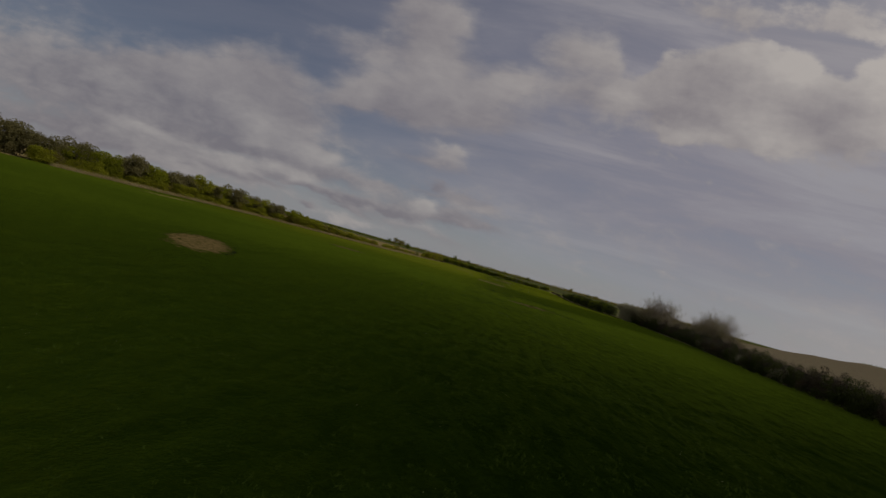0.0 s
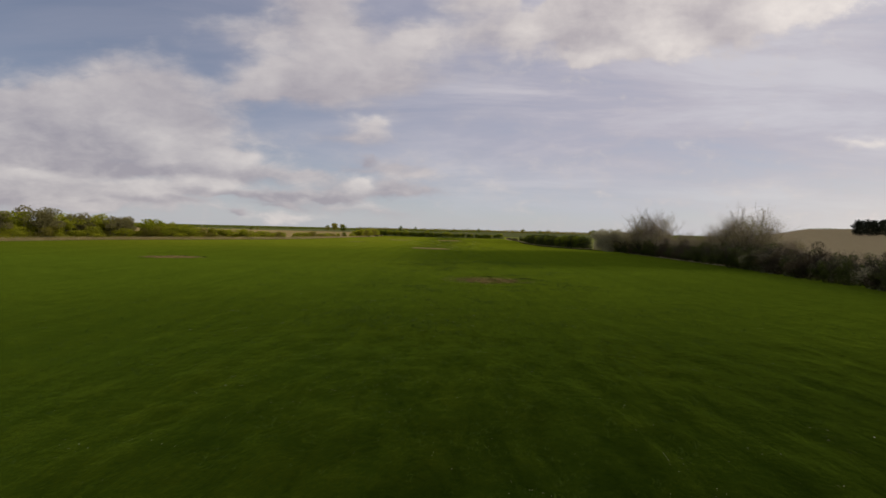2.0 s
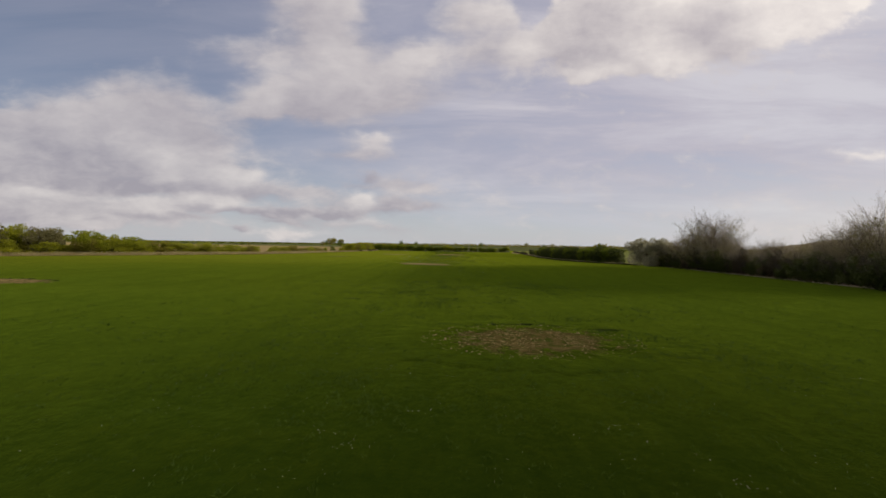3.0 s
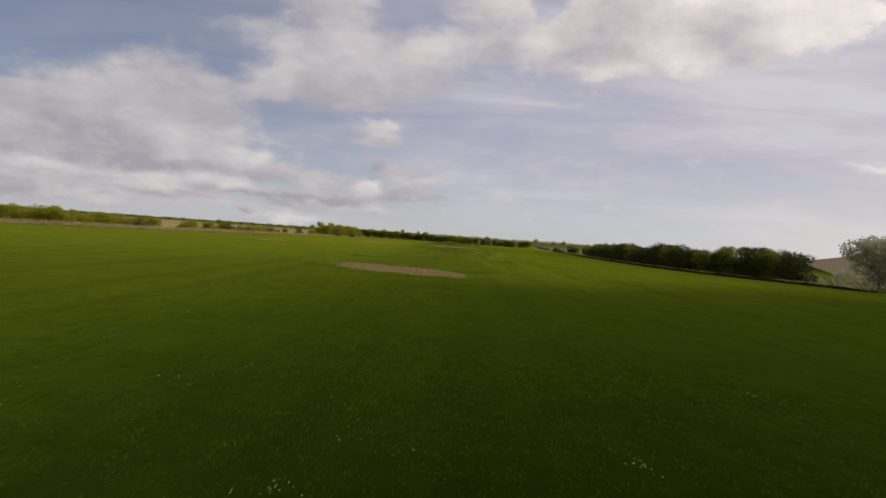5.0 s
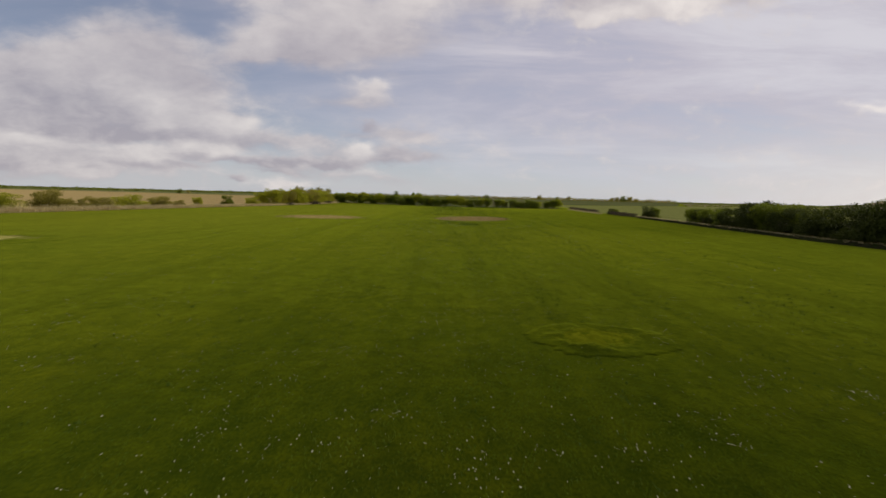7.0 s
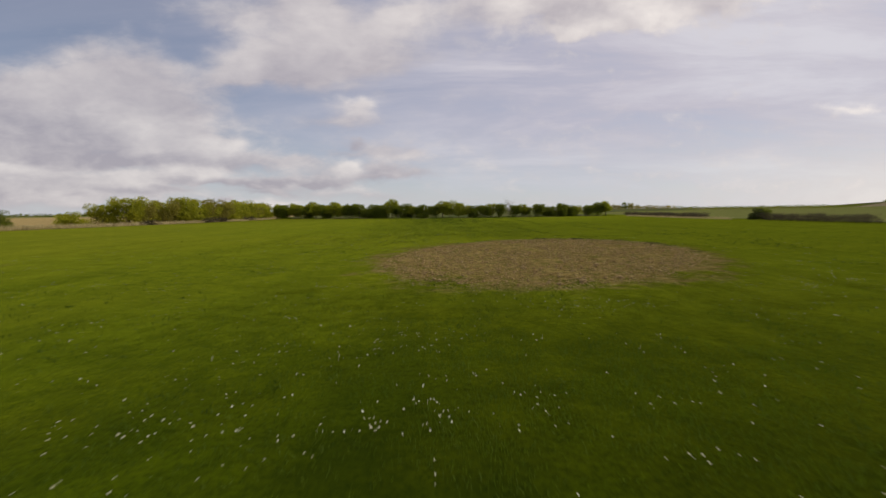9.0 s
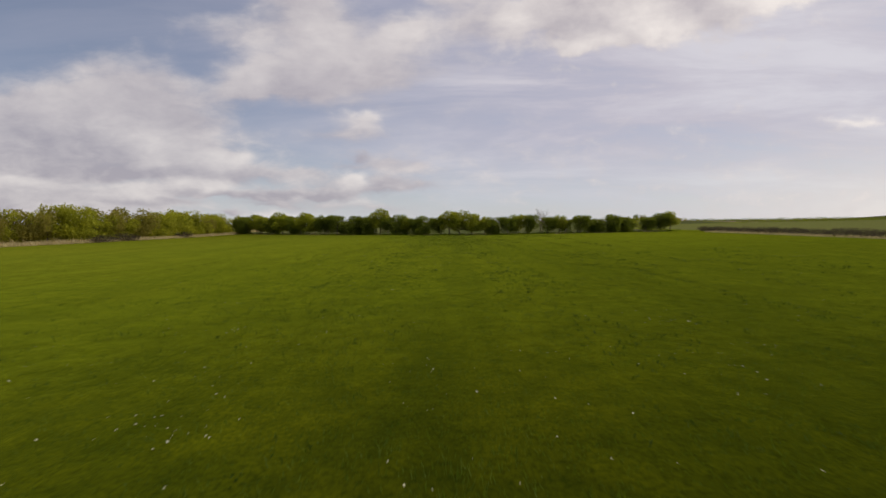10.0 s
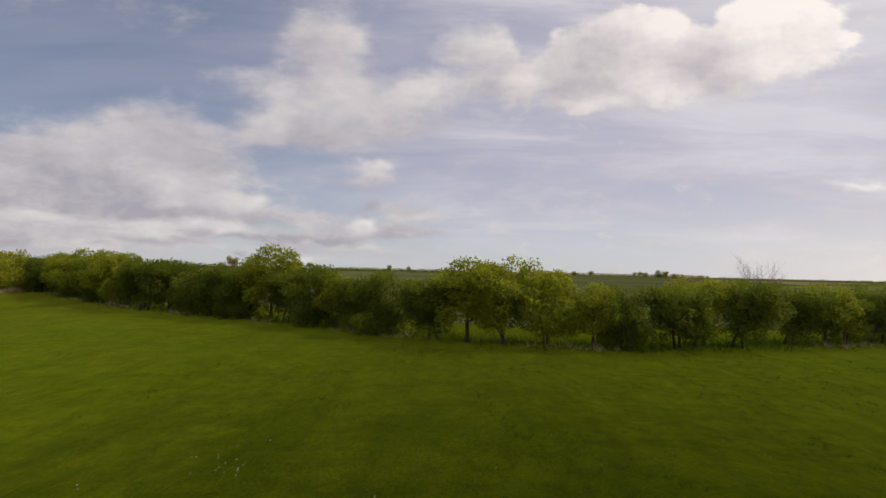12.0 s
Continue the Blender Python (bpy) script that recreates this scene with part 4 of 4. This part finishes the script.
for i, (x, y) in enumerate(along([(-68, 157), (-57, 170), (-51.5, 182)], 2.6)):
    s = 1.4 - i * 0.05
    if i < 3:
        set_at(bushes[i], x - 1.5, y, s, 1.1, 40 * i)
    else:
        plant(bushes, rng, x - 1.5, y, s * 0.9, s * 1.1, 1.1)
dark_bush = leafy_tree("field_bush", 223, 2.2, 2.7, 0.0, 5000, 0.11, LEAF_DARK, "rounded dark green bush at the field edge", LEFT_GROUP, "bush", 3, True)
set_at(dark_bush, -44.6, 231, 1.0)
for x, y, tall, wide, k in [(-50.5, 186, 2.4, 1.5, 0), (-49.3, 191, 2.2, 1.4, 2), (-48.4, 195.5, 2.8, 1.05, 1), (-47.6, 198.5, 1.6, 1.2, 1), (-47, 201.5, 1.8, 1.6, 1), (-46.2, 206, 2.1, 1.7, 0), (-45.6, 211.5, 1.9, 1.7, 1), (-45.2, 216, 1.2, 1.3, 1), (-45, 221, 1.7, 1.0, 2), (-42.3, 237, 1.9, 1.2, 0)]:
    plant([bushes[k]], rng, x, y, tall / 2.75, tall / 2.6, wide)
for x, y in along([(-40.5, 241.5), (-37.5, 248), (-36, 256), (-36.5, 270), (-38, 287)], 2.0):
    plant(bushes, rng, x - 1.4 + rng.normal(0, 0.5), y, 1.1, 1.6, 0.9)
brambles = leafy_tree("bramble_clump", 240, 0.8, 2.6, 0.0, 1100, 0.09, LEAF_BROWN, "low brown bramble clump at the meadow's edge", LEFT_GROUP, "bramble", 3, True)
set_at(brambles, -33.2, 250, 1.0)
for x, y in [(-33.4, 253.5), (-33.6, 264), (-35.2, 240)]:
    plant([brambles], rng, x, y, 0.8, 1.2)

# ---- right edge of the meadow ----
RIGHT_GROUP = "shrubs of the hedge beside the meadow"
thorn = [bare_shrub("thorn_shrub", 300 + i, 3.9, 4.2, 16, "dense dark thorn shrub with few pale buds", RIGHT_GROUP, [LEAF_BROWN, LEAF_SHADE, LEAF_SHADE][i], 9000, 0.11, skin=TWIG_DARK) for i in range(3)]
for i, (x, y) in enumerate(along([(36.5, -28), (36.5, 40), (38, 70), (41, 94)], 2.0)):
    if i < 3:
        set_at(thorn[i], x, y, 0.95, 1.0, 70 * i)
    else:
        plant(thorn, rng, x + rng.normal(0, 0.4), y, 0.78, 1.02)
blossom = bare_shrub("thorn_shrub", 304, 3.6, 4.2, 16, "dark thorn shrub with a thin veil of whitish blossom", RIGHT_GROUP, LEAF_PALE, 5500, 0.075, skin=TWIG_DARK)
set_at(blossom, 39.2, 76, 0.95)
for y in (56, 61.5, 66.5, 71, 80, 84.5, 88.5):
    plant([blossom], rng, float(np.interp(y, [40, 70, 94], [36.7, 38.2, 41.2])) + rng.normal(0, 0.3), y, 0.9, 1.05)
bare = [bare_shrub("bare_shrub", 320 + i, 7.0, 7.6, 34, "tall leafless grey-brown shrub with a rounded twiggy top", RIGHT_GROUP, LEAF_BUD, 9000, 0.10, fine=1.1, even=True) for i in range(2)]
set_at(bare[0], 43.6, 125.6, 1.40, 1.05, 30)
set_at(bare[1], 46.0, 98.2, 1.30, 0.95, 200)
for x, y, s in [(44.0, 121.6, 0.98), (43.2, 129.0, 0.95), (46.2, 102.8, 1.06), (46.0, 107.0, 0.78)]:
    plant(bare, rng, x, y, s, s * 1.03)
for x, y in along([(46.6, 90), (42.6, 134)], 2.7):
    plant(bare, rng, x + rng.normal(0, 0.7), y, 0.62, 0.76)
for x, y in along([(42.5, 92), (41.5, 136)], 2.0):
    plant(thorn, rng, x + rng.normal(0, 0.3), y, 0.6, 0.95)
pale = [leafy_tree("pale_hawthorn", 340 + i, 5.6, 5.8, 0.0, 19000, 0.16, LEAF_PALE, "pale budding hawthorn with a domed grey-green crown", RIGHT_GROUP, stems=3) for i in range(2)]
set_at(pale[0], 40.6, 134.6, 0.94, 0.95)
set_at(pale[1], 40.0, 139.6, 0.95, 1.0, 120)

HEDGE_LINE = [(37.8, 147.5), (34.0, 154), (32.0, 162), (31.1, 172), (31.2, 182), (32.0, 192), (33.0, 204)]
dark = [leafy_tree("hedge_shrub", 360 + i, 3.5, 3.9, 0.0, 9000, 0.13, [LEAF_SHADE, LEAF_DARK, LEAF_SHADE][i], "dense dark green hedge shrub with rounded top, partly coloured as in shade", RIGHT_GROUP, "shrub", 3, True) for i in range(3)]
for i, (x, y) in enumerate(along(HEDGE_LINE, 1.5)):
    s = np.interp(y, [148, 165, 188, 204], [1.02, 0.94, 0.86, 0.52]) * (1 + 0.10 * math.sin(i * 0.75))
    if i < 3:
        set_at(dark[i], x, y, s, 1.0, 80 * i)
    else:
        plant(dark, rng, x + rng.normal(0, 0.25), y, s * 0.92, s * 1.1)


def field_bank(line):
    """A low uneven bank between the meadow and the hedge, steep towards the meadow."""
    spots_on = np.array(list(along(line, 0.5)))
    d = np.gradient(spots_on, axis=0)
    side = np.stack([-d[:, 1], d[:, 0]], 1) / np.linalg.norm(d, axis=1)[:, None]
    verts, faces = [], []
    for i, (p, q) in enumerate(zip(spots_on, side)):
        fade = min(1.0, i / 4, (len(spots_on) - 1 - i) / 4)
        for out, up in [(0.75, -0.05), (0.52, 0.07), (0.36, 0.22), (0.05, 0.27), (-0.45, 0.20), (-1.1, -0.05)]:
            rough = 0.16 * noise.noise((p[0] * 0.8, p[1] * 0.8, out * 3)) + 0.07 * noise.noise((p[0] * 3, p[1] * 3, out * 5))
            verts.append((p[0] + q[0] * (out + rough), p[1] + q[1] * (out + rough), up * fade + (rough * 0.6 * fade if up > 0 else -0.05)))
    m = 6
    faces = [(i * m + k, i * m + k + 1, (i + 1) * m + k + 1, (i + 1) * m + k) for i in range(len(spots_on) - 1) for k in range(m - 1)]
    tagged(new("field_bank", mesh("field_bank", verts, faces, BANK_EARTH)), "low earth bank at the foot of the hedge, shade painted into its colour", "bank", kind="structure")
    top = np.repeat(spots_on - side * 0.15, 40, axis=0)
    blades("bank_grass", rng, top[:, 0] + rng.normal(0, 0.22, len(top)), top[:, 1] + rng.normal(0, 0.22, len(top)), 0.18, rng.uniform(0.05, 0.26, len(top)), 0.014, DRY_GRASS, "pale dry grass along the top of the bank", "dry grass", 2, 0.5)


field_bank([(39.0, 139.5), (35.6, 145), (31.8, 152), (30.0, 160), (29.2, 170), (29.2, 180), (30.0, 192), (31.0, 204), (31.8, 217)])
for x, y, s in [(33.6, 216.5, 0.64), (35.0, 217.5, 0.55)]:
    plant(dark, rng, x, y, s, s * 1.05, 1.0)
for x, y in [(32.6, 231), (33.6, 231.4)]:
    plant(dark, rng, x, y, 0.34, 0.38, 1.2)
low = [leafy_tree("clipped_hedge_plant", 380 + i, 0.95, 1.6, 0.0, 1500, 0.055, LEAF_BROWN, "low clipped brown hedge plant", "low clipped hedge", "hedge", 3, True) for i in range(2)]
for i, (x, y) in enumerate(list(along([(32.8, 240), (33.4, 250), (34.6, 266)], 0.95)) + list(along([(32.0, 218.5), (32.3, 229)], 0.95))):
    if i < 2:
        set_at(low[i], x, y, 0.9, 1.0, 90 * i)
    else:
        plant(low, rng, x, y, 0.8, 1.0)


def fallen_branch(x, y):
    """Two broken boughs leaning in the hedge's gap."""
    thing = tagged(new("fallen_branch"), "broken bare branches leaning in the hedge's gap", "branch")
    r, wood = np.random.default_rng(5), Limbs()
    for k in range(4):
        line, d = bent_line(r, (r.normal(0, 0.5), r.normal(0, 0.4), 0.0), (0.5 - 0.3 * k, 0.8, 0.5), 2.2, 5, 0.12)
        wood.tube(line, np.linspace(0.06, 0.015, 6), 5)
        for _ in range(4):
            twig, _ = bent_line(r, line[r.integers(2, 5)], d + r.normal(0, 0.6, 3), 0.7, 3, 0.2)
            wood.tube(twig, np.linspace(0.018, 0.006, 4), 3)
    part("bough", wood.mesh("bough", BARK), thing)
    thing.location = (x, y, 0)


fallen_branch(39.5, 144.0)


# ---- distance ----
def far_tree(name, seed, height, width, clear, leaf, label, group, count=1500, size=0.55):
    return leafy_tree(name, seed, height, width, clear, count, size, leaf, label, group)


conifers = [leafy_tree("conifer", 400 + i, 13, 8.0, 0.4, 4200, 0.6, NEEDLE, "tall dark evergreen tree beyond the ploughed field", "dark evergreen clump") for i in range(2)]
for i in range(12):
    x, y = 232 + (i % 6) * 6.5 + rng.normal(0, 1.2), 272 - (i % 6) * 5.0 + (i // 6) * 8 + rng.normal(0, 1.5)
    tree = set_at(conifers[i], x, y, 0.72) if i < 2 else plant(conifers, rng, x, y, 0.52, 0.74)
    tree.location.z = rise(x, y) - 0.3
FAR_GROUP = "distant trees on the skyline"
far = [far_tree("distant_tree", 420, 9, 9, 1.0, LEAF_OLIVE, "distant olive-brown field tree", FAR_GROUP), far_tree("distant_tree", 421, 9, 9, 0.6, LEAF_DARK, "distant dark green field tree", FAR_GROUP)]
spots = [(-109, 464, 0.85), (-100, 466, 0.75), (-118, 470, 0.5), (-176, 428, 0.40), (-171, 430, 0.32), (-209, 854, 1.35), (-196, 858, 1.15), (-222, 850, 0.9),
         (250, 760, 1.1), (258, 762, 1.0), (266, 758, 0.7), (60, 800, 0.8), (130, 760, 0.9), (190, 900, 0.8), (-60, 900, 1.0), (-90, 905, 1.2), (20, 1000, 0.8),
         (181, 794, 0.8), (330, 993, 1.1), (338, 990, 1.0), (322, 996, 1.0), (500, 640, 0.6), (640, 560, 0.6)]
for i, (x, y, s) in enumerate(spots):
    tree = set_at(far[i], x, y, s) if i < 2 else plant(far, rng, x, y, s * 0.95, s * 1.05)
    tree.location.z = rise(x, y)


def far_line(name, points, step, height, leaf, label, seed):
    """A far hedge or wood as one long uneven mass of leaf clumps."""
    r = np.random.default_rng(seed)
    spots_on = np.array(list(along(points, step)))
    m = len(spots_on)
    tall = height * (0.72 + 0.28 * r.uniform(0, 1, m) ** 2)
    centres = np.stack([spots_on[:, 0], spots_on[:, 1] + r.normal(0, 2, m), tall * 0.5 + [rise(*p) for p in spots_on]], 1)
    radii = np.stack([np.full(m, step * 0.75), np.full(m, step * 0.6), tall * 0.52], 1)
    tagged(new(name, leaves(r, centres, radii, m * 210, height * 0.24, name, leaf)), label, "far woods", kind="stuff")


far_line("far_hedgerow", [(-700, 470), (-420, 560), (-160, 720), (60, 820)], 7, 3.2, LEAF_DARK, "distant dark hedgerow along the horizon", 1)
far_line("far_wood", [(-200, 1050), (150, 1150), (420, 950)], 12, 6.5, LEAF_OLIVE, "distant wood along the horizon", 2)
far_line("far_hedgerow", [(152, 424), (240, 478), (326, 532)], 6, 1.4, LEAF_DARK, "distant hedgerow between fields", 3)
far_line("far_hedgerow", [(300, 720), (700, 620), (1150, 510), (1300, 250)], 9, 3.2, LEAF_DARK, "distant dark hedgerow along the horizon", 4)
far_line("far_hedgerow", [(-1500, -40), (-1400, 260), (-1500, 440)], 10, 2.0, LEAF_DARK, "distant hedgerow beyond the straw field", 5)
far_line("far_hedgerow", [(332, 532), (900, 642)], 9, 1.6, LEAF_DARK, "distant hedgerow between fields", 6)
